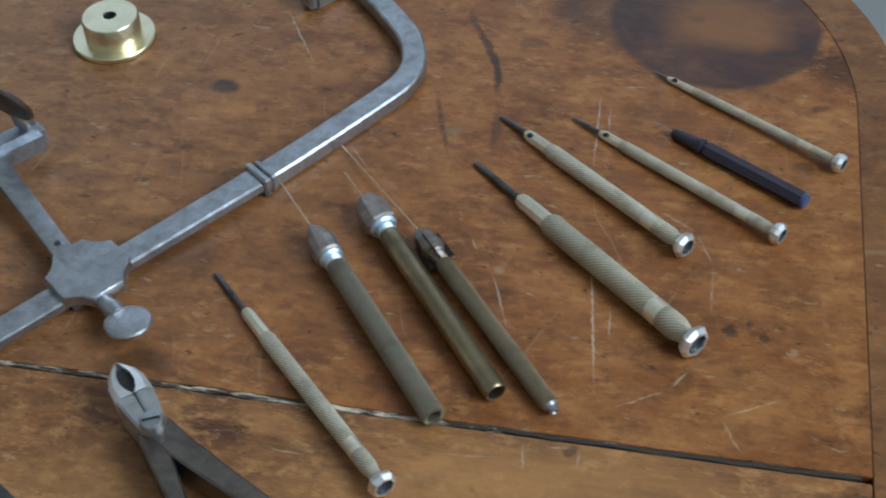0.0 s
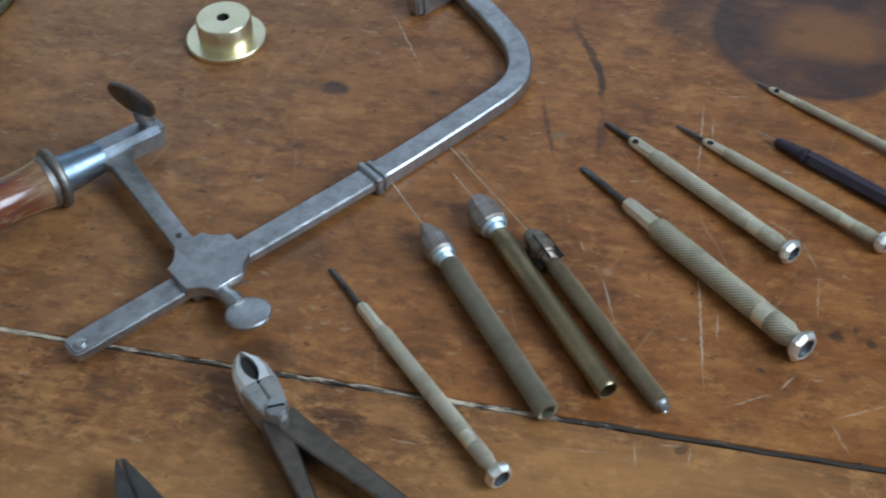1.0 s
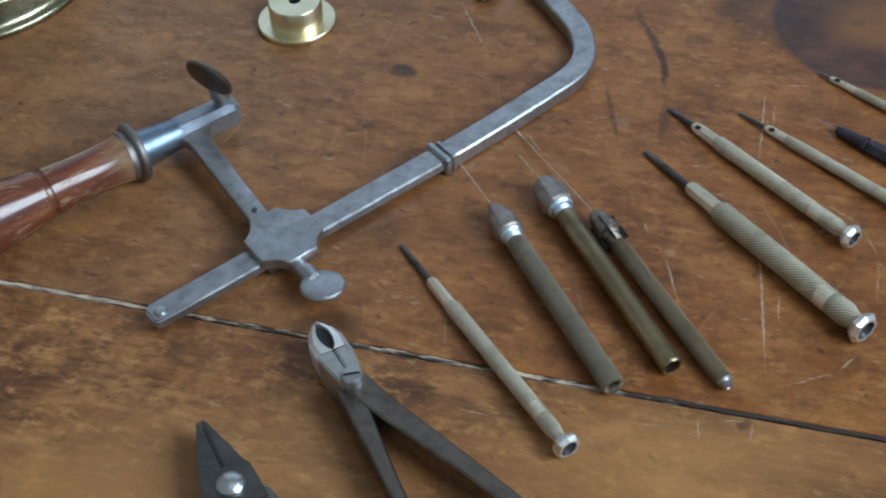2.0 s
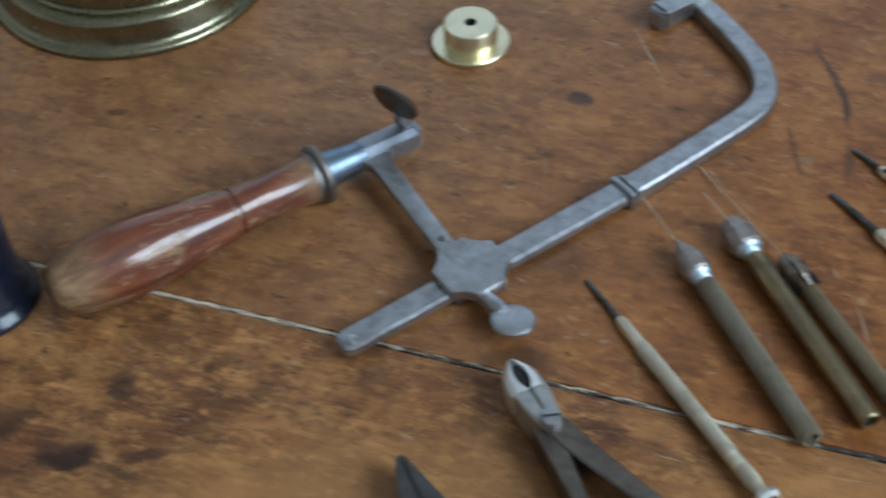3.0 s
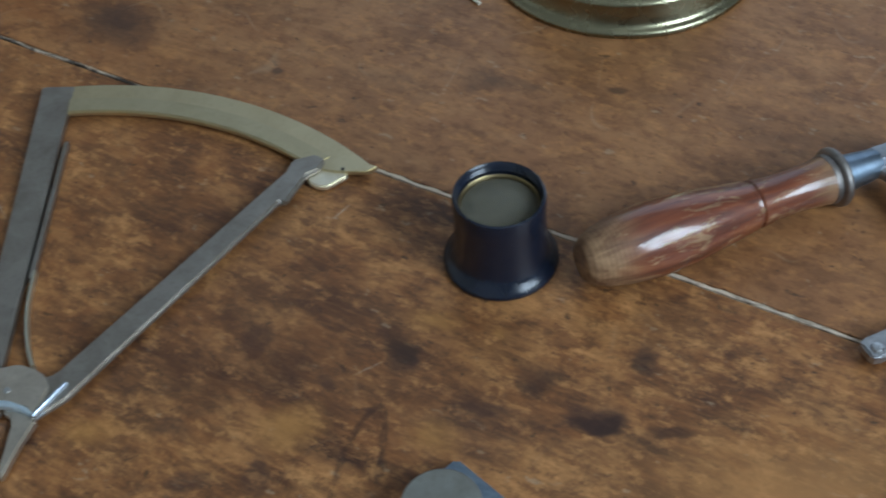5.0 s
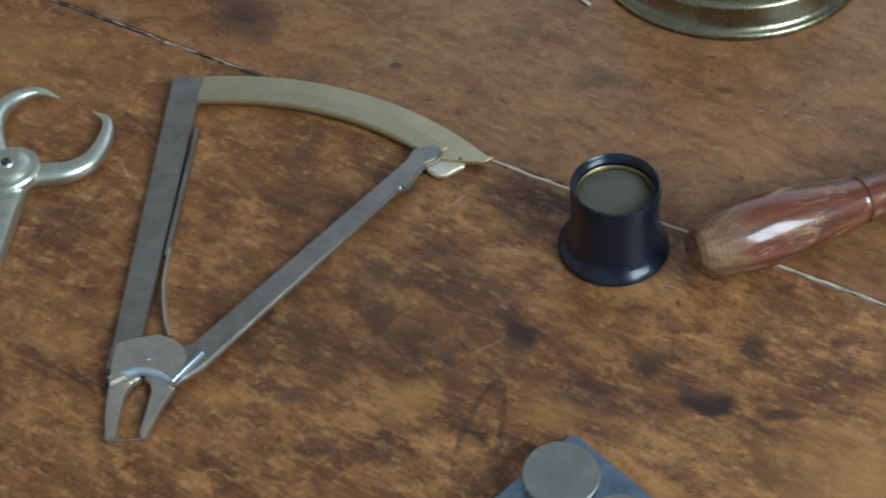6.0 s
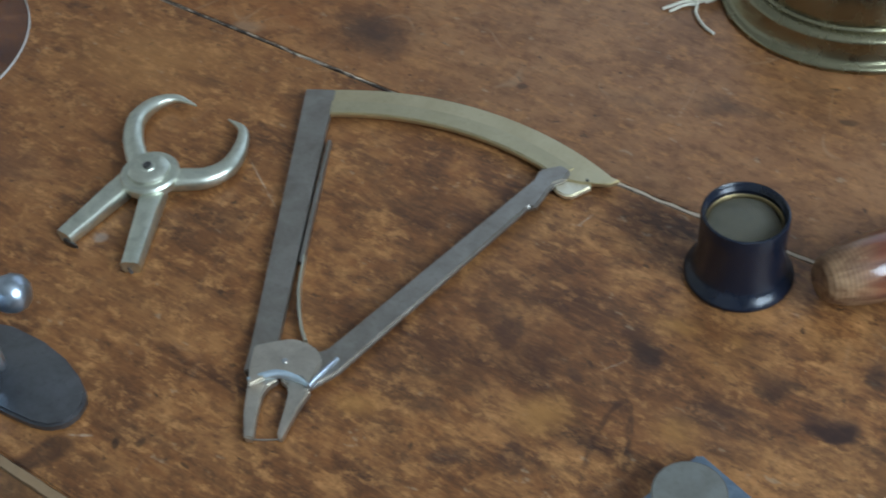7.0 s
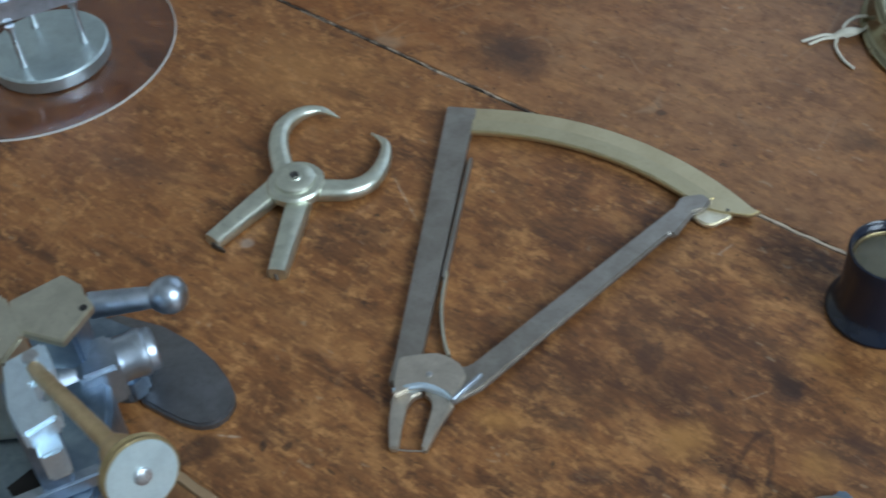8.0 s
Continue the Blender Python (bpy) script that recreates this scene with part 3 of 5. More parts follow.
# ---- mesh helpers ----
def part(name, bm, material, parent, label="", smooth=True, sharp=38):
    """Links a bmesh as one mesh object, under a thing or a part."""
    bmesh.ops.recalc_face_normals(bm, faces=bm.faces)
    mesh = bpy.data.meshes.new(name)
    if smooth:
        for f in bm.faces:
            f.smooth = True
        for e in bm.edges:
            if len(e.link_faces) == 2 and e.calc_face_angle(0) > radians(sharp):
                e.smooth = False
    bm.to_mesh(mesh)
    bm.free()
    mesh.materials.append(material)
    ob = new(name, mesh)
    ob.parent = parent
    return tagged(ob, label)


def thing(name, m, label, category, group="", kind=""):
    ob = new(name)
    ob.empty_display_size = 0.01
    ob.matrix_world = m
    return tagged(ob, label, category, group, kind)


def along(p, q):
    """A pose at p whose X axis points to q, with Z as far up as it can be."""
    p, q = Vector(p), Vector(q)
    x = (q - p).normalized()
    y = Vector((0, 0, 1)).cross(x).normalized()
    m = Matrix((x, y, x.cross(y))).transposed().to_4x4()
    return Matrix.Translation(p) @ m


def turned(profile, seg=32, m=None):
    """A lathe-turned body round the X axis from (x, radius) pairs."""
    bm = bmesh.new()
    rings = []
    for x, r in profile:
        if r < 1e-6:
            rings.append([bm.verts.new((x, 0, 0))])
        else:
            rings.append([bm.verts.new((x, r * math.cos(2 * math.pi * k / seg), r * math.sin(2 * math.pi * k / seg))) for k in range(seg)])
    for a, b in zip(rings, rings[1:]):
        for k in range(seg):
            j = (k + 1) % seg
            if len(a) == 1 and len(b) == 1:
                continue
            if len(a) == 1:
                bm.faces.new((a[0], b[k], b[j]))
            elif len(b) == 1:
                bm.faces.new((a[k], a[j], b[0]))
            else:
                bm.faces.new((a[k], a[j], b[j], b[k]))
    if len(rings[0]) > 1 and len(rings[-1]) > 1 and profile[0] != profile[-1]:
        bm.faces.new(rings[0])
        bm.faces.new(rings[-1])
    if m is not None:
        bm.transform(m)
    return bm


UPRIGHT = pose(0, 0, 0, 0, -90, 0)


def standing(profile, seg=40, at=(0, 0, 0)):
    """The same, round the Z axis: (height, radius) pairs."""
    return turned(profile, seg, Matrix.Translation(at) @ UPRIGHT)


def prism(outline, z0, z1, bevel=0.0004, segments=2, m=None):
    bm = bmesh.new()
    low = [bm.verts.new((x, y, z0)) for x, y in outline]
    high = [bm.verts.new((x, y, z1)) for x, y in outline]
    bm.faces.new(low[::-1])
    bm.faces.new(high)
    k = len(outline)
    for i in range(k):
        j = (i + 1) % k
        bm.faces.new((low[i], low[j], high[j], high[i]))
    bmesh.ops.recalc_face_normals(bm, faces=bm.faces)
    if bevel:
        sharp = [e for e in bm.edges if e.calc_face_angle(0) > radians(25)]
        bmesh.ops.bevel(bm, geom=sharp, offset=bevel, segments=segments, affect="EDGES", clamp_overlap=True)
    if m is not None:
        bm.transform(m)
    return bm


def block(x0, x1, y0, y1, z0, z1, bevel=0.0004, m=None):
    return prism([(x0, y0), (x1, y0), (x1, y1), (x0, y1)], z0, z1, bevel, 2, m)


def smooth_line(points, steps=6):
    """A rounded line through the points."""
    pts = [Vector(p) for p in points]
    pts = [2 * pts[0] - pts[1], *pts, 2 * pts[-1] - pts[-2]]
    out = []
    for a, b, c, d in zip(pts, pts[1:], pts[2:], pts[3:]):
        for k in range(steps):
            t = k / steps
            out.append(0.5 * (2 * b + (c - a) * t + (2 * a - 5 * b + 4 * c - d) * t * t + (3 * b - a - 3 * c + d) * t ** 3))
    return out + [pts[-2]]


def swept(points, wide, high, steps=6, seg=10, square=2.0):
    """A body along a line, with half width and half height given at each point; square above 2 makes its section boxier."""
    pts = smooth_line(points, steps)
    count = len(pts)
    bm = bmesh.new()
    rings = []
    for k, p in enumerate(pts):
        s = k / (count - 1) * (len(points) - 1)
        i = min(int(s), len(points) - 2)
        f = s - i
        w, h = wide[i] * (1 - f) + wide[i + 1] * f, high[i] * (1 - f) + high[i + 1] * f
        way = (pts[min(k + 1, count - 1)] - pts[max(k - 1, 0)]).normalized()
        side = Vector((0, 0, 1)).cross(way)
        side = side.normalized() if side.length > 1e-4 else Vector((1, 0, 0))
        up = way.cross(side)
        ring = []
        for j in range(seg):
            a = 2 * math.pi * (j + 0.5) / seg
            c, d = math.cos(a), math.sin(a)
            c, d = math.copysign(abs(c) ** (2 / square), c), math.copysign(abs(d) ** (2 / square), d)
            ring.append(bm.verts.new(p + side * c * w + up * d * h))
        rings.append(ring)
    for a, b in zip(rings, rings[1:]):
        for j in range(seg):
            bm.faces.new((a[j], a[(j + 1) % seg], b[(j + 1) % seg], b[j]))
    bm.faces.new(rings[0])
    bm.faces.new(rings[-1])
    return bm


def flat_bar(points, half, z0, z1, bevel=0.0006, steps=6):
    """A flat bar of rectangular section along a plan line, with half widths given at its points."""
    pts = [Vector((p.x, p.y)) for p in smooth_line([(*p, 0) for p in points], steps)]
    left, right = [], []
    for k, p in enumerate(pts):
        at = k / (len(pts) - 1) * (len(points) - 1)
        i = min(int(at), len(points) - 2)
        w = half[i] + (half[i + 1] - half[i]) * (at - i)
        way = (pts[min(k + 1, len(pts) - 1)] - pts[max(k - 1, 0)]).normalized()
        left.append(tuple(p + Vector((-way.y, way.x)) * w))
        right.append(tuple(p - Vector((-way.y, way.x)) * w))
    bm = bmesh.new()
    rows = []
    for a, b in zip(left, right):
        u = (Vector(b) - Vector(a)).normalized() * bevel
        rows.append([bm.verts.new(c) for c in ((a[0], a[1], z0), (a[0], a[1], z1 - bevel), (a[0] + u.x, a[1] + u.y, z1), (b[0] - u.x, b[1] - u.y, z1), (b[0], b[1], z1 - bevel), (b[0], b[1], z0))])
    for p, q in zip(rows, rows[1:]):
        for k in range(6):
            bm.faces.new((p[k], p[(k + 1) % 6], q[(k + 1) % 6], q[k]))
    bm.faces.new(rows[0])
    bm.faces.new(rows[-1])
    return bm


def merged(*meshes):
    """Several bmeshes of one part joined into the first."""
    first = meshes[0]
    for other in meshes[1:]:
        mesh = bpy.data.meshes.new("joined")
        other.to_mesh(mesh)
        other.free()
        first.from_mesh(mesh)
        bpy.data.meshes.remove(mesh)
    return first


# ---- the room: plain floor, walls and ceiling round the table, one window ----
X0, X1, Y0, Y1, Z0, Z1 = -2.4, WIN_X, -2.0, FAR_Y, -0.75, 1.95


def setting(name, bm, material, label, category):
    ob = part(name, bm, material, None, label, smooth=False)
    return tagged(ob, label, category, kind="structure")


def window(name, m, wide, high):
    w = tagged(new(name), "white painted wooden window letting in daylight", "window", kind="structure")
    w.matrix_world = m
    h = wide / 2
    part("window_frame", merged(block(-0.025, 0.025, -h, -h + 0.05, 0, high), block(-0.025, 0.025, h - 0.05, h, 0, high),
                                block(-0.025, 0.025, -h + 0.05, h - 0.05, 0, 0.05), block(-0.025, 0.025, -h + 0.05, h - 0.05, high - 0.05, high)), PAINT, w)
    part("glazing_bar", block(-0.02, 0.02, -0.02, 0.02, 0.05, high - 0.05), PAINT, w)


setting("floor", block(X0 - 0.2, X1 + 0.3, Y0 - 0.2, Y1 + 0.3, Z0 - 0.1, Z0, 0), FLOOR, "pale grey stone floor below the table", "floor")
setting("ceiling", block(X0 - 0.2, X1 + 0.3, Y0 - 0.2, Y1 + 0.3, Z1, Z1 + 0.1, 0), PLASTER, "plain white plaster ceiling over the room", "ceiling")
setting("wall_south", block(X0, X1, Y0 - 0.2, Y0, Z0, Z1, 0), PLASTER, "plain white plaster wall", "wall")
setting("wall_west", block(X0 - 0.2, X0, Y0, Y1, Z0, Z1, 0), PLASTER, "plain white plaster wall", "wall")
setting("wall_east", merged(block(X1, X1 + 0.25, Y0, WIN_Y0, Z0, Z1, 0), block(X1, X1 + 0.25, WIN_Y1, Y1, Z0, Z1, 0),
                            block(X1, X1 + 0.25, WIN_Y0, WIN_Y1, Z0, WIN_Z0, 0), block(X1, X1 + 0.25, WIN_Y0, WIN_Y1, WIN_Z1, Z1, 0)),
        PLASTER, "white plaster wall with one window opening", "wall")
setting("wall_north", merged(block(X0, FAR_X0, Y1, Y1 + 0.25, Z0, Z1, 0), block(FAR_X1, X1 + 0.25, Y1, Y1 + 0.25, Z0, Z1, 0),
                             block(FAR_X0, FAR_X1, Y1, Y1 + 0.25, Z0, FAR_Z0, 0), block(FAR_X0, FAR_X1, Y1, Y1 + 0.25, FAR_Z1, Z1, 0)),
        PLASTER, "white plaster wall with one wide window opening", "wall")
window("window_1", pose(WIN_X + 0.10, (WIN_Y0 + WIN_Y1) / 2, WIN_Z0), WIN_Y1 - WIN_Y0, WIN_Z1 - WIN_Z0)
window("window_2", pose((FAR_X0 + FAR_X1) / 2, FAR_Y + 0.10, FAR_Z0, 0, 0, 90), FAR_X1 - FAR_X0, FAR_Z1 - FAR_Z0)

# ---- the table: three boards, a rim board round the rounded corner, filled seams ----
table = thing("table", TABLE, "old brown wooden workbench top, stained, scratched and cracked", "table")
CORNER, CX, CY = 0.125, 0.055, 0.150


def arc(cx, cy, r, a0, a1, count):
    return [(cx + r * math.cos(radians(a0 + (a1 - a0) * k / count)), cy + r * math.sin(radians(a0 + (a1 - a0) * k / count))) for k in range(count + 1)]


GAP, NEAR = 0.0009, -0.2197
part("board", prism([(-1.05, GAP), (0.163, GAP), *arc(CX, CY, CORNER - 0.017, 0, 90, 24), (-1.05, CY + CORNER - 0.017)], -0.028, 0, 0.0002), WOOD_BACK, table, sharp=60)
part("board", prism([(-1.05, -GAP), (-1.05, NEAR + 0.0005), (0.163, NEAR + 0.0005), (0.163, -GAP)], -0.028, 0, 0.0006), WOOD_FRONT, table, sharp=60)
part("board", prism([(-1.05, NEAR - 0.0036), (-1.05, NEAR - 0.22), (0.163, NEAR - 0.22), (0.163, NEAR - 0.0036)], -0.028, -0.0004, 0.0006), WOOD_NEAR, table, sharp=60)
part("rim", prism([(0.1631, NEAR - 0.22), (0.180, NEAR - 0.22), *arc(CX, CY, CORNER, 0, 90, 28), (-1.05, CY + CORNER),
                   (-1.05, CY + CORNER - 0.0169), *arc(CX, CY, CORNER - 0.0169, 90, 0, 28)], -0.028, 0.0001, 0.0002, 2), WOOD_RIM, table, "rounded rim board round the table's corner", sharp=60)


def ragged_strip(x0, x1, y, half, z, count, seed, rag=0.9):
    """A filled crack: a low strip with softly uneven, broken edges."""
    bm = bmesh.new()
    rows = []
    for k in range(count + 1):
        x = x0 + (x1 - x0) * k / count
        wave = [noise.noise(Vector((x * f, seed + 3.1 * j, 0.0))) for j, f in enumerate((160, 170, 90, 240))]
        a, b = half * max(0.25, 0.85 + rag * wave[0]), half * max(0.25, 0.85 + rag * wave[1])
        mid = y + half * 0.55 * rag * wave[2]
        top = z + 0.0003 * wave[3]
        rows.append([bm.verts.new(c) for c in ((x, mid - a, z - 0.002), (x, mid - a * 0.8, top), (x, mid + b * 0.8, top), (x, mid + b, z - 0.002))])
    for p, q in zip(rows, rows[1:]):
        for j in range(3):
            bm.faces.new((p[j], p[j + 1], q[j + 1], q[j]))
    return bm


part("seam_filler", ragged_strip(-0.62, 0.160, 0, 0.0010, -0.0001, 700, 3, 0.75), FILLER, table, "broken pale filler in the dark seam")
part("seam_filler", ragged_strip(-1.0, 0.160, NEAR - 0.0016, 0.0024, 0.0001, 400, 5, 0.12), plain("worn_light_wood", (0.27, 0.17, 0.09), 0.6, 0, 0.4, 90, 0.4), table, "worn pale strip along the near seam")


# ---- screwdrivers ----
def screwdriver(tip, head, nose0, nose1, band, cap, body_r, nose_r, head_r, shade, label, hole=False, rest=None):
    """A watchmaker's screwdriver: steel blade, pale faceted nose, knurled barrel with a bright band, and a hollow swivel head."""
    p, q = Vector((*tip, 0.0009)), Vector((*head, head_r if rest is None else rest))
    size = (q - p).length
    tool = thing("screwdriver", along(p, q), label, "screwdriver", "watchmaker's screwdrivers on the table")
    blade_r = nose_r * 0.42
    blade = turned([(-0.0004, 0.0), (0, blade_r * 0.75), (0.0012, blade_r * 0.9), (nose0 * 0.5, blade_r), (nose0 + 0.004, blade_r)], 14)
    for v in blade.verts:
        if v.co.x < 0.004:
            v.co.z *= 0.25 + 0.75 * max(0.0, v.co.x) / 0.004
    part("blade", blade, STEEL_DARK, tool, "dark steel blade")
    nose = part("nose", turned([(nose0, blade_r), (nose0 + 0.0008, nose_r * 0.78), (nose0 + 0.0025, nose_r * 0.95), (nose1 - 0.0015, nose_r), (nose1, nose_r * 1.02)], 8), BRASS_PALE, tool, "pale faceted nose", sharp=20)
    if hole:
        part("grub_screw", turned([(0, 0), (0.0001, 0.0011), (0.0003, 0.0011), (0.0003, 0)], 14, pose(nose0 + 0.0035, -nose_r * 0.55, nose_r * 0.78, 0, -90, 0)), HOLE_SHADE, nose, "dark grub screw hole")
    part("barrel", turned([(nose1, nose_r), (nose1 + 0.0012, body_r * 0.94), (nose1 + 0.002, body_r), (band - 0.0028, body_r), (band - 0.0024, body_r * 0.97)], 36), shade, tool, "knurled barrel")
    part("band", turned([(band - 0.0024, body_r * 0.93), (band - 0.0018, body_r * 0.985), (band + 0.0018, body_r * 0.985), (band + 0.0024, body_r * 0.93)], 32), BRASS_PALE, tool, "smooth bright band")
    part("grip_end", turned([(band + 0.0024, body_r * 0.97), (band + 0.0028, body_r), (cap - 0.002, body_r), (cap, body_r * 0.80), (size - 0.0032, body_r * 0.72)], 36), shade, tool, "knurled grip end")
    h = part("swivel_head", turned([(size - 0.0036, body_r * 0.70), (size - 0.0028, head_r * 0.84), (size - 0.0016, head_r), (size - 0.0009, head_r),
                                    (size + 0.0003, head_r * 0.82), (size + 0.0004, head_r * 0.78), (size + 0.0004, head_r * 0.66), (size - 0.0016, head_r * 0.60)], 8 if head_r > 0.0036 else 10), CHROME, tool, "bright faceted swivel head", sharp=20)
    # The cup's dark colour paints the shade inside the hollow head.
    part("cup", turned([(size + 0.0001, head_r * 0.62), (size - 0.0010, head_r * 0.50), (size - 0.0013, head_r * 0.25), (size - 0.0013, 0)], 20), plain("hollow_shade", (0.035, 0.036, 0.042), 0.35) if "hollow_shade" not in bpy.data.materials else bpy.data.materials["hollow_shade"], h, "dark hollow in the head")
    return tool


screwdriver((-0.0268, 0.3655), (0.0335, 0.2905), 0.0186, 0.0315, 0.0807, 0.0905, 0.0025, 0.0021, 0.0042, KNURL_PALE, "small pale brass screwdriver with helical knurled barrel lying on the seam")
screwdriver((0.0493, 0.4193), (0.1171, 0.3431), 0.0222, 0.0366, 0.0857, 0.0965, 0.0039, 0.0028, 0.0053, KNURL_DARK, "thick tarnished brass screwdriver with knurled barrel")
screwdriver((0.0567, 0.4428), (0.1162, 0.3821), 0.0120, 0.0234, 0.0697, 0.0805, 0.0027, 0.0022, 0.0042, KNURL_PALE, "pale brass screwdriver with grub screw in its nose", True)
screwdriver((0.0812, 0.4433), (0.1453, 0.3894), 0.0112, 0.0205, 0.0694, 0.0800, 0.0020, 0.0017, 0.0036, KNURL_PALE, "slim pale brass screwdriver with grub screw in its nose", True)
screwdriver((0.1093, 0.4692), (0.1679, 0.4227), 0.0051, 0.0159, 0.0607, 0.0715, 0.0015, 0.0013, 0.0033, KNURL_PALE, "thinnest pinkish brass screwdriver beside the ring stain", True)

# dark needle holder
p, q = Vector((0.1076, 0.4424, 0.0016)), Vector((0.1547, 0.4053, 0.0028))
holder = thing("needle_holder", along(p, q), "dark violet enamelled six-sided needle holder", "needle holder")
part("needle", turned([(0, 0), (0.001, 0.00022), (0.012, 0.00025)], 8), STEEL_BRIGHT, holder, "thin bright needle")
part("collet", turned([(0.008, 0.0004), (0.0085, 0.0014), (0.0105, 0.0018), (0.0185, 0.0022), (0.0190, 0.0028), (0.0203, 0.0028), (0.0207, 0.0022)], 16), NAVY, holder, "tapered collet with a ring")
part("grip", turned([(0.0207, 0.0020), (0.0225, 0.0028), (0.0560, 0.0028), (0.0585, 0.0027)], 6), NAVY, holder, "six-sided grip", sharp=20)
part("end_cap", turned([(0.0583, 0.0024), (0.0588, 0.0026), (0.0598, 0.0023), (0.0598, 0)], 16), plain("blue_enamel", (0.05, 0.07, 0.16), 0.35), holder, "blue rounded end cap")


# ---- pin vices ----
def pin_vice(tip, end, chuck, thread, body_r, chuck_r, shade, label, wire, mouth, style):
    p, q = Vector((*tip, chuck_r * 0.92)), Vector((*end, body_r + 0.0002))
    size = (q - p).length
    tool = thing("pin_vice", along(p, q), label, "pin vice", "pin vices on the table")
    noses = {"cone": [(0, 0.0006), (0.0004, 0.0011), (0.0014, 0.0012), (0.0018, chuck_r * 0.42), (chuck * 0.52, chuck_r * 0.94), (chuck * 0.68, chuck_r), (chuck * 0.95, chuck_r * 0.95), (chuck, chuck_r * 0.80)],
             "blunt": [(0, 0.0008), (0, chuck_r * 0.50), (0.0010, chuck_r * 0.68), (chuck * 0.40, chuck_r * 0.93), (chuck * 0.72, chuck_r), (chuck * 0.95, chuck_r * 0.96), (chuck, chuck_r * 0.80)],
             "split": [(0, 0.0006), (0.0003, chuck_r * 0.50), (chuck * 0.30, chuck_r * 0.86), (chuck * 0.60, chuck_r * 0.92), (chuck * 0.78, chuck_r * 1.04), (chuck * 0.96, chuck_r), (chuck, chuck_r * 0.78)]}
    nose = part("chuck", turned(noses[style], 9 if style == "blunt" else 12), CHUCK_DARK if style == "split" else CHUCK, tool, "brown split chuck" if style == "split" else "dull steel nose chuck", sharp=24)
    if style == "split":
        for a in (20, 110, 200, 290):
            part("slit", block(chuck * 0.45, chuck + 0.0045, -0.0003, 0.0003, body_r * 0.55, chuck_r * 1.06, 0, pose(0, 0, 0, a, 0, 0)), HOLE_SHADE, nose, "dark slit in the chuck")
    part("collar", turned([(chuck, chuck_r * 0.78), (chuck + 0.0006, chuck_r * 0.82), (chuck + 0.0014, chuck_r * 0.66)], 24), CHUCK_DARK if style == "split" else SATIN, tool, "worn collar")
    rows, x = [], chuck + 0.0014
    while x < thread:
        rows += [(x, body_r * 0.80), (x + 0.00035, body_r * 0.92), (x + 0.0007, body_r * 0.80)]
        x += 0.0008
    part("thread", turned(rows, 24), CHUCK_DARK if style == "split" else SATIN, tool, "screw thread")
    part("barrel", turned([(thread, body_r * 0.82), (thread + 0.0014, body_r * 0.97), (thread + 0.004, body_r), (size - 0.0012, body_r), (size - 0.0003, body_r * 0.93),
                           (size, body_r * 0.85), (size - 0.0002, body_r * mouth), (size - 0.004, body_r * mouth * 0.95)], 36), shade, tool, "tarnished round barrel")
    part("bore", turned([(size - 0.0030, body_r * mouth * 0.97), (size - 0.0034, 0)], 20), HOLE_SHADE, tool, "dark bore in the end")
    if wire:
        inv = tool.matrix_world.inverted()
        a, b = Vector((-0.0002, 0, 0)), inv @ Vector((*wire, 0.0008))
        part("wire", swept([a, a.lerp(b, 0.5), b], [0.00022, 0.0002, 0.00016], [0.00022, 0.0002, 0.00016], 2, 6), BRASS_PALE, tool, "fine wire held in the chuck")
    return tool


pin_vice((0.0001, 0.3839), (0.0447, 0.3140), 0.0150, 0.0185, 0.0035, 0.0049, KNURL_STEEL, "brown tarnished steel pin vice with pointed chuck", (-0.0178, 0.4128), 0.62, "cone")
pin_vice((0.0158, 0.3958), (0.0612, 0.3234), 0.0130, 0.0165, 0.0035, 0.0056, BRASS_BROWN, "smooth aged brass pin vice with blunt steel chuck", (0.0065, 0.4125), 0.72, "blunt")
slim = pin_vice((0.0340, 0.3845), (0.0762, 0.3208), 0.0105, 0.0150, 0.0028, 0.0040, KNURL_BROWN, "slim brown pin vice with split steel chuck", (0.0032, 0.4264), 0.55, "split")

part("end_button", turned([(0.0762, 0.0022), (0.0766, 0.0024), (0.0770, 0.0018), (0.0776, 0.0015), (0.0788, 0.0015), (0.0790, 0.0010), (0.0786, 0.0007), (0.0786, 0)], 20), STEEL, slim, "small bright end button")

# ---- flanged brass bush ----
bush = thing("brass_bush", pose(-0.0868, 0.4787, 0), "bright turned brass bush with a wide flange", "bush")
part("flange", standing([(0.0, 0.0142), (0.0004, 0.0150), (0.0019, 0.0151), (0.0023, 0.0147), (0.0023, 0.0100)], 64), BRASS_BRIGHT, bush, "wide flat flange")
part("hub", standing([(0.0021, 0.0103), (0.0100, 0.0103), (0.0107, 0.0098), (0.0107, 0.0024), (0.0060, 0.0019)], 64), BRASS_BRIGHT, bush, "round hub")
part("bore", standing([(0.0104, 0.00215), (0.0070, 0.0019), (0.0070, 0)], 24), HOLE_SHADE, bush, "dark bore")

# ---- piercing saw frame ----
saw = thing("piercing_saw", pose(0, 0, 0), "old steel piercing saw frame with red-brown turned wooden handle", "saw")
ANG = 46.8
ca, sa = math.cos(radians(ANG)), math.sin(radians(ANG))


def bar_pt(s, w):
    """s along the main bar from its low end, w across it to its left."""
    return (-0.0963 + ca * s - sa * w, 0.3221 + sa * s + ca * w)


BAR_END = 0.1155
part("main_bar", prism([bar_pt(0.001, -0.0040), bar_pt(BAR_END, -0.0040), bar_pt(BAR_END, 0.0050), bar_pt(0.001, 0.0048), bar_pt(-0.0008, 0.0033), bar_pt(-0.0008, -0.0027)], 0.0022, 0.0062, 0.0007), STEEL, saw, "flat tarnished main bar")
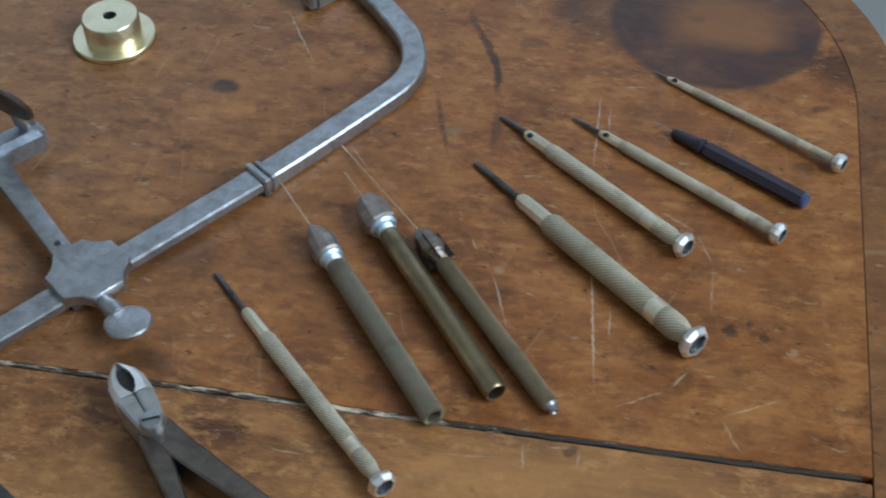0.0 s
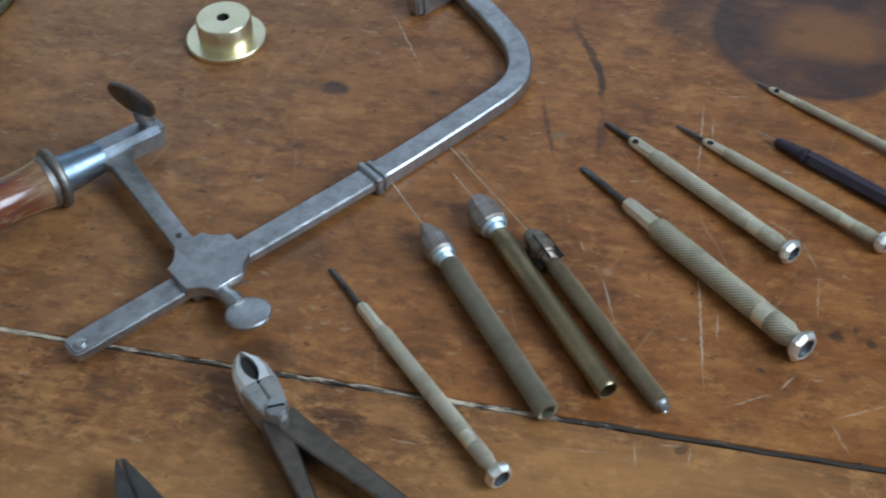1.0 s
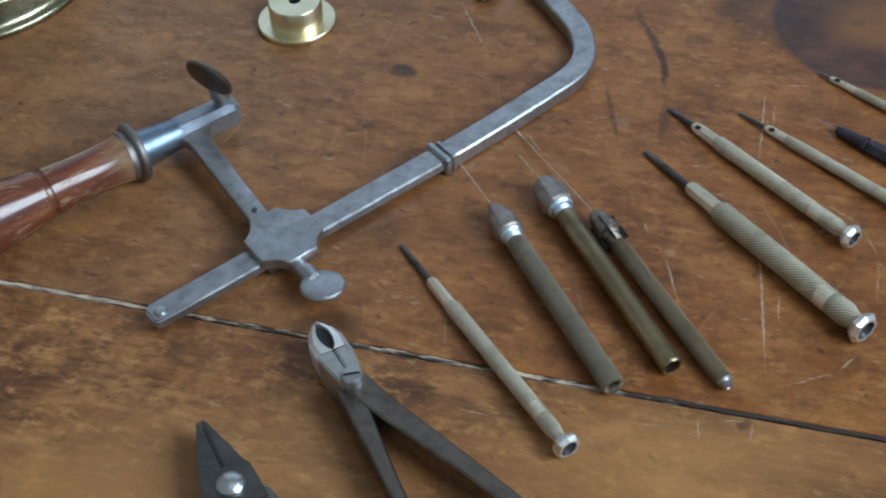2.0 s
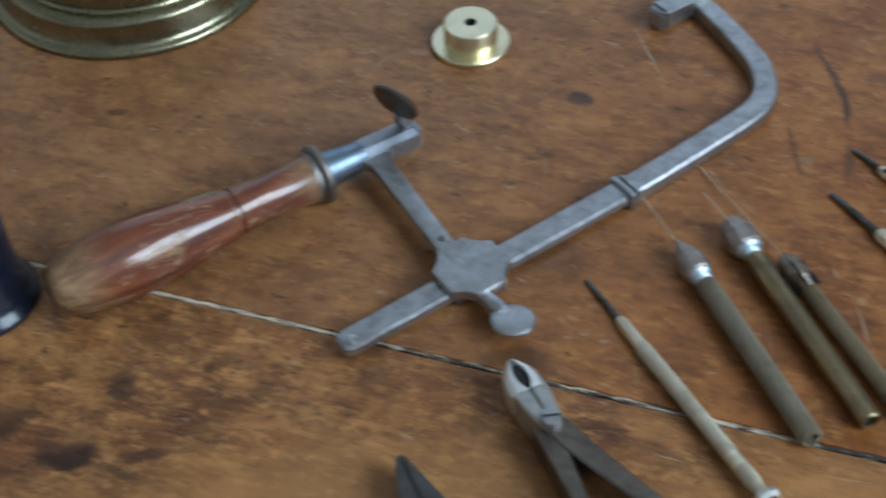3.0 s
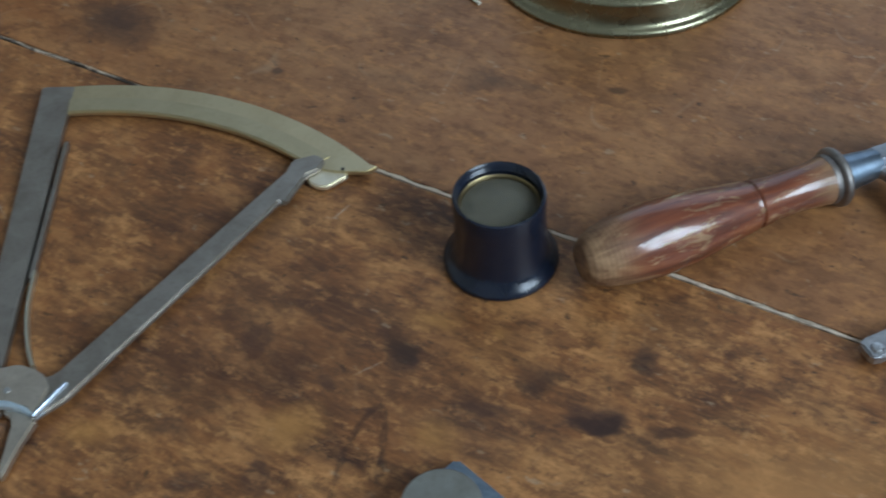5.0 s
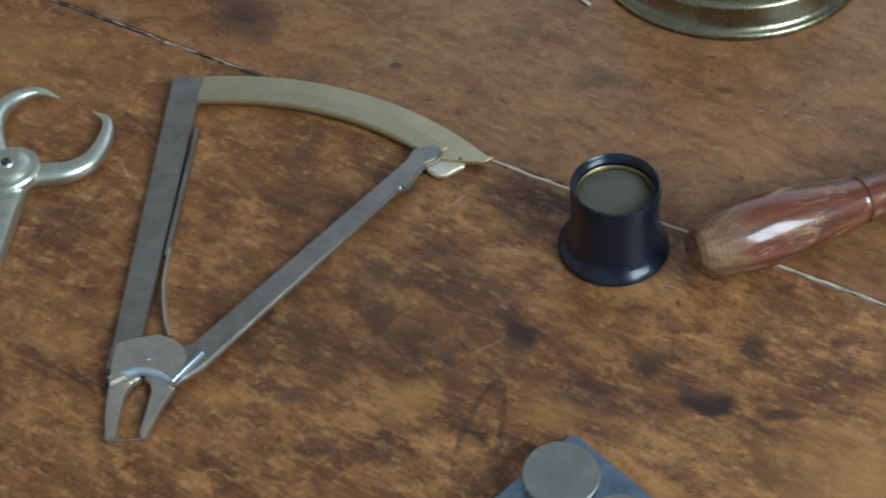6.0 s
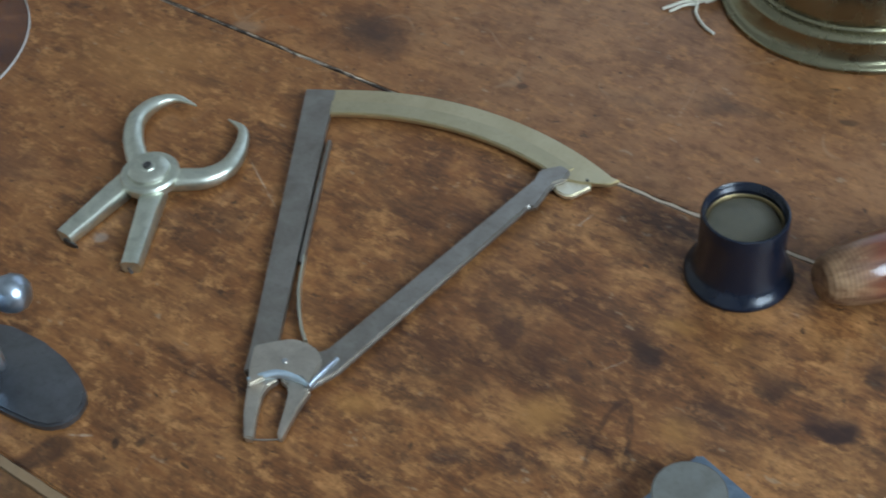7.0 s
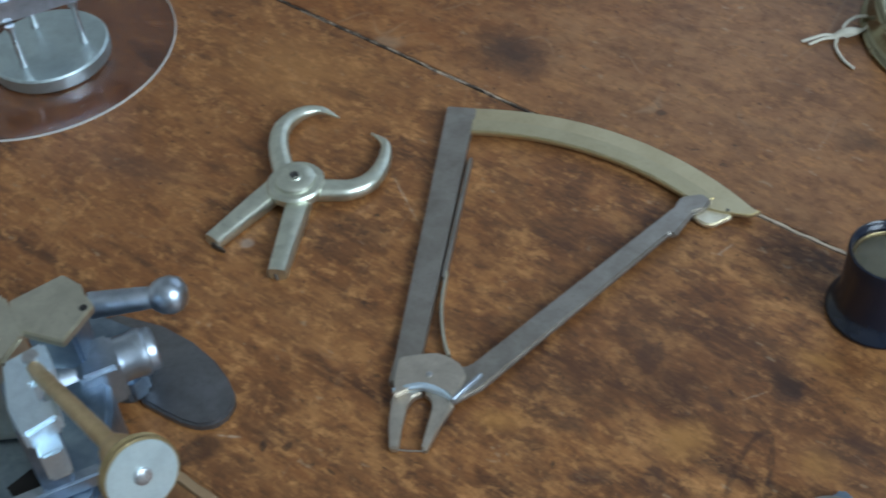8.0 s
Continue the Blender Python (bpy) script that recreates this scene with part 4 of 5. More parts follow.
part("bar_stud", turned([(0, 0.0022), (0.0012, 0.0022), (0.0020, 0.0016), (0.0022, 0)], 16, Matrix.Translation((*bar_pt(0.0028, -0.0005), 0.0050)) @ UPRIGHT), STEEL_BRIGHT, saw, "rounded bright stud on the bar's end")
bow = [bar_pt(*p) for p in ((BAR_END - 0.004, 0.0006), (0.1305, 0.0011), (0.1605, 0.0027), (0.1769, 0.0044), (0.1871, 0.0098), (0.1940, 0.0190), (0.1972, 0.0268), (0.2017, 0.0472), (0.2045, 0.0690))]
part("bow_arm", flat_bar(bow, [0.0043] * 7 + [0.0041, 0.0038], 0.0010, 0.0062, 0.0006), STEEL, saw, "bent steel bow arm")
part("joint_sleeve", merged(block(-0.0012, 0.0012, -0.0052, 0.0062, 0.0006, 0.0076, 0.0005, Matrix.Translation((*bar_pt(BAR_END - 0.0035, 0), 0)) @ pose(0, 0, 0, 0, 0, ANG)),
                            block(-0.0009, 0.0009, -0.0046, 0.0056, 0.0006, 0.0070, 0.0004, Matrix.Translation((*bar_pt(BAR_END - 0.0005, 0), 0)) @ pose(0, 0, 0, 0, 0, ANG))), STEEL, saw, "narrow sleeve binding bar and bow")
oct_c = bar_pt(0.0490, 0.0008)
octagon = [(oct_c[0] + 0.0130 * math.cos(radians(ANG + a)), oct_c[1] + 0.0130 * math.sin(radians(ANG + a))) for a in (25, 66, 114, 155, 205, 246, 294, 335)]
waist = []
for k in range(8):
    a, b = Vector(octagon[k]), Vector(octagon[(k + 1) % 8])
    dip = 0.0010 if k % 2 == 0 else 0.0
    inward = (Vector(oct_c) - (a + b) / 2).normalized()
    waist += [tuple(a.lerp(b, f) + inward * dip * 4 * f * (1 - f)) for f in ((0, 0.2, 0.4, 0.6, 0.8) if dip else (0,))]
part("slide_plate", prism(waist, 0.0044, 0.0088, 0.0004, 1), STEEL, saw, "eight-sided sliding clamp plate")
part("slide_body", block(-0.0095, 0.0095, -0.0060, 0.0060, 0.0006, 0.0062, 0.0006, Matrix.Translation((*oct_c, 0)) @ pose(0, 0, 0, 0, 0, ANG)), STEEL, saw, "sliding block under the plate")
HA, HB = Vector((-0.1893, 0.3192, 0.0131)), Vector((-0.1240, 0.3866, 0.0102))
hdir = (HB - HA).normalized()
s0, s1 = HA + hdir * 0.1175, Vector((*bar_pt(0.0472, 0.0100), 0.0070))
st = (s0 - s1)
part("stem", merged(swept([s1 - st.normalized() * 0.004, s1.lerp(s0, 0.4), s1.lerp(s0, 0.84), s0 - st.normalized() * 0.0030], [0.0034, 0.0035, 0.0038, 0.0085], [0.0020, 0.0020, 0.0022, 0.0028], 4, 12, 6)), STEEL, saw, "flat steel stem")
part("rivet", turned([(0, 0.0010), (0.0004, 0.0009), (0.0005, 0)], 14, Matrix.Translation(s1.lerp(s0, 0.10) + Vector((0, 0, 0.0021))) @ UPRIGHT), STEEL_DARK, saw, "small dark rivet")
grip = part("handle", turned([(0.0, 0.0), (0.0, 0.0050), (0.0006, 0.0066), (0.003, 0.0086), (0.008, 0.0105), (0.016, 0.0121), (0.025, 0.0129), (0.036, 0.0126), (0.047, 0.0112), (0.057, 0.0097), (0.0625, 0.0089),
                              (0.0632, 0.0079), (0.0644, 0.0079), (0.0651, 0.0085), (0.072, 0.0077), (0.080, 0.0075), (0.088, 0.0079), (0.0940, 0.0087)], 48), HANDLE_WOOD, saw, "red-brown varnished handle worn bare at the butt")
grip.matrix_world = along(HA, HB)
HM = along(HA, HB)
part("ferrule", turned([(0.0925, 0.0080), (0.0928, 0.0088), (0.0945, 0.0089), (0.0950, 0.0086), (0.0954, 0.0100), (0.0960, 0.0105), (0.0972, 0.0106), (0.0980, 0.0101), (0.0984, 0.0086), (0.0990, 0.0068)], 40, HM), STEEL_BROWN, saw, "dull flanged steel ferrule")
part("socket", turned([(0.0985, 0.0068), (0.1060, 0.0060), (0.1120, 0.0054), (0.1140, 0.0050)], 32, HM), STEEL_BLUE, saw, "tapered socket")
part("jaw_block", block(0.1110, 0.1370, -0.0048, 0.0048, -0.0052, 0.0048, 0.0021, HM), worn_metal("grey_jaw_block_steel", (0.38, 0.40, 0.43), (0.20, 0.205, 0.215), 0.38, 0.4, 120), saw, "squared blade jaw")


def paddle(m, r, shank, metal):
    """A flat round thumb piece on a short shank; local Z runs along the shank, the flat face looks along local X."""
    flat = turned([(-0.0013, 0), (-0.0013, r * 0.80), (-0.0008, r * 0.95), (0, r), (0.0008, r * 0.95), (0.0013, r * 0.80), (0.0013, 0)], 32)
    flat.transform(Matrix.Translation((0, 0, shank + r * 0.92)))
    ob = part("thumb_screw", flat, metal, saw, "flat round thumb screw")
    ob.matrix_world = m
    stick = standing([(-0.004, 0.0026), (0.0, 0.0026), (shank * 0.5, 0.0032), (shank + 0.002, 0.0024)], 18)
    part("shank", stick, STEEL, ob, "short screw shank")
    return ob


face = Vector((0.352, 0.874, 0.334)).normalized()
rise = (Vector((0, 0, 1)) - face * face.z).normalized()
spot = Vector((-0.0995, 0.4115, 0.0262)) - rise * (0.0090 * 0.92 + 0.0035)
# Darker steel than its twin: the face's dark reflection is put into its colour.
paddle(Matrix.Translation(spot) @ Matrix((face, rise.cross(face), rise)).transposed().to_4x4(), 0.0090, 0.0035, ARM_STEEL)
tdir = Vector((*bar_pt(0.0490, -1), 0)) - Vector((*bar_pt(0.0490, 0), 0))
face = Vector((-0.05, 0.16, 0.98)).normalized()
rise = (tdir.normalized() - face * face.dot(tdir.normalized())).normalized()
spot = Vector((-0.0466, 0.3394, 0.0072)) - rise * (0.0072 * 0.92 + 0.0040)
paddle(Matrix.Translation(spot) @ Matrix((face, rise.cross(face), rise)).transposed().to_4x4(), 0.0072, 0.0040, STEEL)
far = Vector((-0.0151, 0.5039, 0))
FM = Matrix.Translation((far.x, far.y, 0.0052)) @ pose(0, 0, 0, 0, 0, ANG)
part("far_jaw", merged(block(-0.004, 0.020, -0.0045, 0.0045, -0.0045, 0.0045, 0.0010, FM), block(-0.006, -0.003, -0.0036, 0.0036, -0.0040, 0.0034, 0.0008, FM)), STEEL, saw, "far blade jaw on the bow arm")

# ---- end nippers ----
nip = thing("nippers", pose(0, 0, 0), "end-cutting nippers with bright jaws and dark open handles", "nippers")
P = Vector((-0.0291, 0.3001))
T = Vector((-0.0436, 0.3192))
na = (T - P).normalized()
nb = Vector((-na.y, na.x))


def nip_pt(s, w):
    return tuple(P + na * s + nb * w)


OUTER = ((0.0256, 0.0001), (0.0243, 0.0018), (0.0218, 0.0039), (0.0180, 0.0053), (0.0124, 0.0054))
INNER = ((0.0124, 0.0002), (0.0140, 0.0013), (0.0168, 0.0021), (0.0200, 0.0020), (0.0228, 0.0009))
CHEEK = ((0.0122, 0.0054), (0.0060, 0.0046), (-0.0010, 0.0034), (-0.0010, 0.0002), (0.0122, 0.0002))


def cutting_edge(sign):
    """The ground end of a jaw: its top slopes down from the throat to the outside."""
    bm = bmesh.new()
    rows = []
    for (s_out, w_out), (s_in, w_in) in zip(OUTER[::-1], INNER):
        ends = [(s_in, w_in, 0.0020), (s_in, w_in, 0.0136), ((s_in + s_out * 2) / 3, (w_in + w_out * 2) / 3, 0.0133), (s_out, w_out, 0.0118), (s_out, w_out * 0.9, 0.0020)]
        rows.append([bm.verts.new((*nip_pt(a, sign * b), z)) for a, b, z in ends])
    for p, q in zip(rows, rows[1:]):
        for k in range(5):
            bm.faces.new((p[k], p[(k + 1) % 5], q[(k + 1) % 5], q[k]))
    bm.faces.new(rows[0])
    bm.faces.new(rows[-1])
    return bm


for sign in (1, -1):
    jaw = part("jaw", prism([nip_pt(a, sign * b) for a, b in CHEEK][::sign], 0.0020, 0.0136, 0.0005), JAW_STEEL, nip, "grey flat jaw cheek")
    part("cutting_edge", cutting_edge(sign), GROUND, jaw, "bright ground cutting edge", sharp=25)
# Near-black fill stands in for the shade down the open gap.
part("throat", prism([nip_pt(a, b) for a, b in INNER] + [nip_pt(a, -b) for a, b in INNER[::-1]], 0.0030, 0.0122, 0), HOLE_SHADE, nip, "dark fill for the shade in the throat between the jaws")
riv = part("pivot", standing([(0.012, 0.0033), (0.0150, 0.0033), (0.0156, 0.0029), (0.0158, 0.0012), (0.0158, 0)], 28, (*nip_pt(0.0, 0.0), 0)), STEEL, nip, "round pivot screw")
part("slot", block(-0.0024, 0.0024, -0.0003, 0.0003, 0.0157, 0.0160, 0, Matrix.Translation((*nip_pt(0, 0), 0)) @ pose(0, 0, 0, 0, 0, 20)), HOLE_SHADE, riv, "screw slot")
part("handle_arm", flat_bar([(-0.0305, 0.3000), (-0.0238, 0.2885), (-0.0130, 0.2705), (0.0030, 0.2440), (0.0120, 0.2270)], [0.0038, 0.0030, 0.0020, 0.0018, 0.0015], 0.0030, 0.0112, 0.0006), ARM_STEEL, nip, "dark tapered handle arm")
part("handle_arm", flat_bar([(-0.0280, 0.3005), (-0.0165, 0.2920), (0.0095, 0.2748), (0.0380, 0.2545), (0.0560, 0.2410)], [0.0040, 0.0036, 0.0026, 0.0022, 0.0018], 0.0034, 0.0120, 0.0006), ARM_STEEL, nip, "dark tapered handle arm")

# ---- dark pliers lying nearest ----
pli = thing("pliers", pose(0, 0, 0), "dark steel flat-nose pliers with a domed pivot", "pliers")
A = Vector((-0.0700, 0.2835))
B = Vector((-0.0548, 0.2620))
pa = (A - B).normalized()
pb = Vector((-pa.y, pa.x))


def pli_pt(s, w):
    return tuple(B + pa * s + pb * w)


part("jaw", prism([pli_pt(0.0262, 0.0002), pli_pt(0.0250, 0.0014), pli_pt(0.0140, 0.0048), pli_pt(0.0040, 0.0076), pli_pt(-0.008, 0.0082), pli_pt(-0.008, 0.0001)], 0.0025, 0.0105, 0.0008), STEEL_DARK, pli, "dark tapering jaw")
part("jaw", prism([pli_pt(0.0262, -0.0002), pli_pt(-0.008, -0.0001), pli_pt(-0.008, -0.0078), pli_pt(0.0040, -0.0072), pli_pt(0.0140, -0.0046), pli_pt(0.0250, -0.0014)], 0.0025, 0.0105, 0.0008), STEEL_DARK, pli, "dark tapering jaw")
part("joint_step", prism([pli_pt(0.0070, 0.0030), pli_pt(0.0060, -0.0072), pli_pt(-0.008, -0.0082), pli_pt(-0.008, 0.0050)], 0.0100, 0.0118, 0.0006), STEEL_DARK, pli, "raised lap joint")
part("pivot", standing([(0.0110, 0.0040), (0.0128, 0.0038), (0.0140, 0.0026), (0.0144, 0)], 28, (*pli_pt(0, 0), 0)), STEEL_BRIGHT, pli, "bright domed pivot")
for w, s in ((0.0055, 1), (-0.0055, -1)):
    part("handle_arm", swept([(*pli_pt(-0.005, w), 0.0068), (*pli_pt(-0.020, w + s * 0.004), 0.0066), (*pli_pt(-0.050, w + s * 0.008), 0.0060), (*pli_pt(-0.085, w + s * 0.006), 0.0052)], [0.0042, 0.0036, 0.0032, 0.0024], [0.0042, 0.0038, 0.0034, 0.0028], 5, 12, 4), STEEL_DARK, pli, "dark handle arm")

# ---- eye loupe ----
loupe = thing("loupe", pose(-0.2187, 0.3231, 0), "black moulded watchmaker's eye loupe standing on its flared base", "loupe")
part("body", standing([(0.0, 0.0180), (0.0, 0.0189), (0.0004, 0.0194), (0.0010, 0.0197), (0.0016, 0.0197), (0.0024, 0.0193), (0.0034, 0.0184), (0.0046, 0.0173), (0.0059, 0.0164), (0.0080, 0.0159), (0.0115, 0.0156), (0.0170, 0.0154), (0.0240, 0.0153), (0.0300, 0.0155), (0.0312, 0.0152),
                       (0.0315, 0.0146), (0.0311, 0.0141), (0.0303, 0.0139), (0.0300, 0.0136), (0.0296, 0.0139), (0.0292, 0.0136), (0.0288, 0.0139), (0.0284, 0.0136), (0.0280, 0.0138), (0.0262, 0.0137), (0.0200, 0.0137), (0.0060, 0.0140), (0.0010, 0.0175), (0.0, 0.0180)], 72), BLACK, loupe, "black flared body")
part("retaining_ring", standing([(0.0256, 0.0137), (0.0268, 0.0137), (0.0271, 0.0133), (0.0266, 0.0129), (0.0256, 0.0128)], 64), BRASS_AGED, loupe, "thin metal lens ring")
lens = part("lens", standing([(0.0245, 0.0), (0.0245, 0.0122), (0.0256, 0.0126), (0.0264, 0.0080), (0.0267, 0.0)], 48), LENS, loupe, "domed glass lens")
lens.visible_shadow = False
part("diaphragm", standing([(0.0150, 0.0026), (0.0215, 0.0028), (0.0222, 0.0034), (0.0232, 0.0075), (0.0239, 0.0110), (0.0243, 0.0136), (0.0236, 0.0136), (0.0190, 0.0060), (0.0150, 0.0026)], 48), plain("dusty_grey_inside", (0.30, 0.27, 0.20), 0.6, 0, 0.55, 190), loupe, "dusty grey inside with a dark centre hole")
part("bore", standing([(0.0152, 0.0), (0.0152, 0.0027)], 24), HOLE_SHADE, loupe, "dark hole below the lens")

# ---- degree gauge ----
gauge = thing("degree_gauge", pose(0, 0, 0), "sector gauge with grey steel arms and a brass arc scale", "gauge")
PIV = Vector((-0.3420, 0.2125))


def polar(r, a):
    return (PIV.x + r * math.cos(radians(a)), PIV.y + r * math.sin(radians(a)))


arc_out = [polar(0.1478, 116.5 - (116.5 - 64.5) * k / 30) for k in range(31)]
arc_in = [polar(0.1322, 70.5 + (116.5 - 70.5) * k / 28) for k in range(29)]
part("arc_scale", prism(arc_out + [polar(0.1492, 63.4), polar(0.1446, 63.6), polar(0.1375, 66.5), polar(0.1345, 68.5)] + arc_in, 0.0018, 0.0038, 0.0003), BRASS_ARC, gauge, "aged brass arc scale", sharp=50)
part("arc_band", prism([polar(0.1402, 115.8 - 46 * k / 24) for k in range(25)] + [polar(0.1328, 70.8 + 45 * k / 24) for k in range(25)], 0.0036, 0.0041, 0.0002), worn_metal("dulled_brass_band", (0.62, 0.545, 0.365), (0.50, 0.43, 0.275), 0.42, 0.4, 60), gauge, "duller inner band of the scale", sharp=50)
part("rivet", standing([(0.0038, 0.0007), (0.0042, 0.0006), (0.0042, 0)], 12, (*polar(0.1392, 66.5), 0)), STEEL_DARK, gauge, "dark rivet")
part("fixed_arm", prism([(-0.4170, 0.3408), (-0.4052, 0.3455), (-0.3948, 0.3208), (-0.3490, 0.2170), (-0.3440, 0.2080), (-0.3540, 0.2040), (-0.3585, 0.2150)], 0.0006, 0.0044, 0.0005), STEEL_GREY, gauge, "flat grey steel fixed arm")
part("arm_lip", prism([(-0.3908, 0.3190), (-0.3895, 0.3160), (-0.3640, 0.2570), (-0.3655, 0.2562), (-0.3920, 0.3180)], 0.0004, 0.0034, 0.0003), STEEL_GREY, gauge, "thin lip under the fixed arm")
part("spring", swept([(-0.3655, 0.2600, 0.0020), (-0.3575, 0.2440, 0.0022), (-0.3485, 0.2315, 0.0022), (-0.3420, 0.2250, 0.0024)], [0.0006, 0.0006, 0.0006, 0.0007], [0.0016] * 4, 6, 8, 4), BRASS_GREEN, gauge, "thin curved leaf spring")
part("moving_arm", prism([(-0.3400, 0.2185), (-0.3330, 0.2255), (-0.3055, 0.3325), (-0.3060, 0.3385), (-0.2995, 0.3440), (-0.2945, 0.3425), (-0.2945, 0.3370), (-0.2975, 0.3330), (-0.2982, 0.3180), (-0.3005, 0.3178), (-0.3240, 0.2180), (-0.3300, 0.2065)], 0.0024, 0.0052, 0.0009, 2, Matrix.Translation((0.0006, -0.0009, 0))), STEEL_GREY, gauge, "flat grey steel moving arm")
part("index", prism([(-0.2985, 0.3335), (-0.2955, 0.3308), (-0.2915, 0.3298), (-0.2882, 0.3312), (-0.2864, 0.3345), (-0.2838, 0.3385), (-0.2862, 0.3420), (-0.2900, 0.3400), (-0.2925, 0.3395), (-0.2945, 0.3425)], 0.0006, 0.0030, 0.0006), BRASS_PALE, gauge, "small scalloped index pointer")
part("cover_plate", prism([(-0.3560, 0.2142), (-0.3505, 0.2190), (-0.3452, 0.2228), (-0.3400, 0.2232), (-0.3345, 0.2222), (-0.3302, 0.2185), (-0.3284, 0.2074), (-0.3330, 0.2090), (-0.3390, 0.2080), (-0.3440, 0.2040), (-0.3477, 0.1978), (-0.3520, 0.2050)], 0.0044, 0.0064, 0.0008), STEEL_WARM, gauge, "bright pivot cover plate")
# Added pale lip stands in for the highlight on the cover plate's lower edge.
part("lip_highlight", swept([(-0.3500, 0.2010, 0.0044), (-0.3462, 0.2042, 0.0050), (-0.3425, 0.2070, 0.0053), (-0.3385, 0.2084, 0.0052), (-0.3338, 0.2088, 0.0050), (-0.3296, 0.2082, 0.0046)], [0.0008, 0.0013, 0.0014, 0.0013, 0.0010, 0.0006], [0.0014, 0.0016, 0.0016, 0.0016, 0.0014, 0.0010], 6, 12, 2.4), SATIN, gauge, "pale lip added as the plate edge's highlight over the jaws")
# Added strip of paler steel paints the light caught by the arm's bevel.
part("lit_edge", swept([(-0.3292, 0.2077, 0.0048), (-0.3278, 0.2149, 0.0050), (-0.3264, 0.2221, 0.0050)], [0.0009, 0.0010, 0.0008], [0.0016, 0.0017, 0.0015], 4, 12, 2.5), STEEL_SKY, gauge, "pale strip painting the lit bevel of the moving arm")
part("pivot", standing([(0.0062, 0.0012), (0.0068, 0.0011), (0.0070, 0)], 16, (-0.3420, 0.2125, 0)), STEEL_BRIGHT, gauge, "small bright pivot pin")
part("fixed_jaw", prism([(-0.3505, 0.2040), (-0.3488, 0.1983), (-0.3440, 0.1895), (-0.3378, 0.1807), (-0.3350, 0.1820), (-0.3395, 0.1910), (-0.3425, 0.1985), (-0.3428, 0.2030), (-0.3408, 0.2062), (-0.3440, 0.2085)], 0.0008, 0.0040, 0.0006), STEEL_WARM, gauge, "curved measuring jaw")
part("moving_jaw", prism([(-0.3406, 0.2062), (-0.3372, 0.2058), (-0.3347, 0.2030), (-0.3320, 0.1960), (-0.3285, 0.1865), (-0.3262, 0.1858), (-0.3272, 0.1920), (-0.3280, 0.1985), (-0.3284, 0.2076), (-0.3340, 0.2090), (-0.3400, 0.2085)], 0.0008, 0.0040, 0.0006), STEEL_WARM, gauge, "curved measuring jaw")
part("measured_pin", swept([(-0.3372, 0.1813, 0.0030), (-0.3320, 0.1833, 0.0030), (-0.3268, 0.1862, 0.0030)], [0.0003] * 3, [0.0003] * 3, 2, 6), STEEL_GREY, gauge, "thin pin between the jaw tips")

# ---- figure-eight caliper ----
cal = thing("figure_eight_caliper", pose(0, 0, 0), "small greenish brass double-ended caliper lying open", "caliper")
C = (-0.4428, 0.2672)
part("claw", swept([(-0.4490, 0.2690, 0.0050), (-0.4575, 0.2760, 0.0050), (-0.4662, 0.2850, 0.0048), (-0.4715, 0.2950, 0.0046), (-0.4708, 0.3060, 0.0042), (-0.4650, 0.3128, 0.0036), (-0.4552, 0.3134, 0.0028)],
                   [0.0045, 0.0045, 0.0042, 0.0037, 0.0030, 0.0019, 0.0003], [0.0034, 0.0034, 0.0033, 0.0030, 0.0024, 0.0014, 0.0003], 6, 14, 3), BRASS_GREEN, cal, "curved claw ending in a fine point")
part("claw", swept([(-0.4385, 0.2685, 0.0050), (-0.4310, 0.2725, 0.0050), (-0.4232, 0.2775, 0.0048), (-0.4190, 0.2860, 0.0046), (-0.4210, 0.2975, 0.0042), (-0.4272, 0.3080, 0.0036), (-0.4372, 0.3118, 0.0028)],
                   [0.0047, 0.0047, 0.0043, 0.0038, 0.0030, 0.0019, 0.0003], [0.0034, 0.0034, 0.0033, 0.0030, 0.0024, 0.0014, 0.0003], 6, 14, 3), BRASS_GREEN, cal, "curved claw ending in a fine point")
for a, b, foot in (((-0.4505, 0.2640), (-0.4552, 0.2275), (0.006, -0.0005)), ((-0.4375, 0.2620), (-0.4216, 0.2262), (-0.006, 0.0018))):
    arm = part("measuring_leg", swept([(*a, 0.0042), (a[0] * 0.7 + b[0] * 0.3, a[1] * 0.7 + b[1] * 0.3, 0.0040), (*b, 0.0034)], [0.0050, 0.0047, 0.0037], [0.0036, 0.0036, 0.0030], 5, 12, 4), BRASS_GREEN, cal, "straight flat leg")
    f = Vector((b[0] + foot[0], b[1] + foot[1], 0.0014))
    part("foot", swept([(b[0], b[1], 0.0020), f.lerp(Vector((b[0], b[1], 0.0016)), 0.5), f], [0.0010, 0.0009, 0.0005], [0.0018, 0.0014, 0.0008], 3, 8, 4), STEEL_DARK, arm, "dark turned foot")
part("hub", standing([(0.0052, 0.0117), (0.0086, 0.0119), (0.0096, 0.0112), (0.0098, 0.0086), (0.0112, 0.0082), (0.0120, 0.0070), (0.0121, 0.0032), (0.0126, 0.0028), (0.0126, 0)], 48, (*C, 0)), BRASS_GREEN, cal, "stepped round hub")
part("screw", standing([(0.0124, 0.0018), (0.0132, 0.0017), (0.0134, 0.0013), (0.0131, 0.0008), (0.0131, 0)], 20, (*C, 0)), STEEL_DARK, cal, "small centre screw")

# ---- brass bell-shaped base with string ----
bell = thing("brass_bell", pose(-0.2332, 0.5015, 0), "large polished brass bell-shaped stand with a ringed foot", "brass stand")
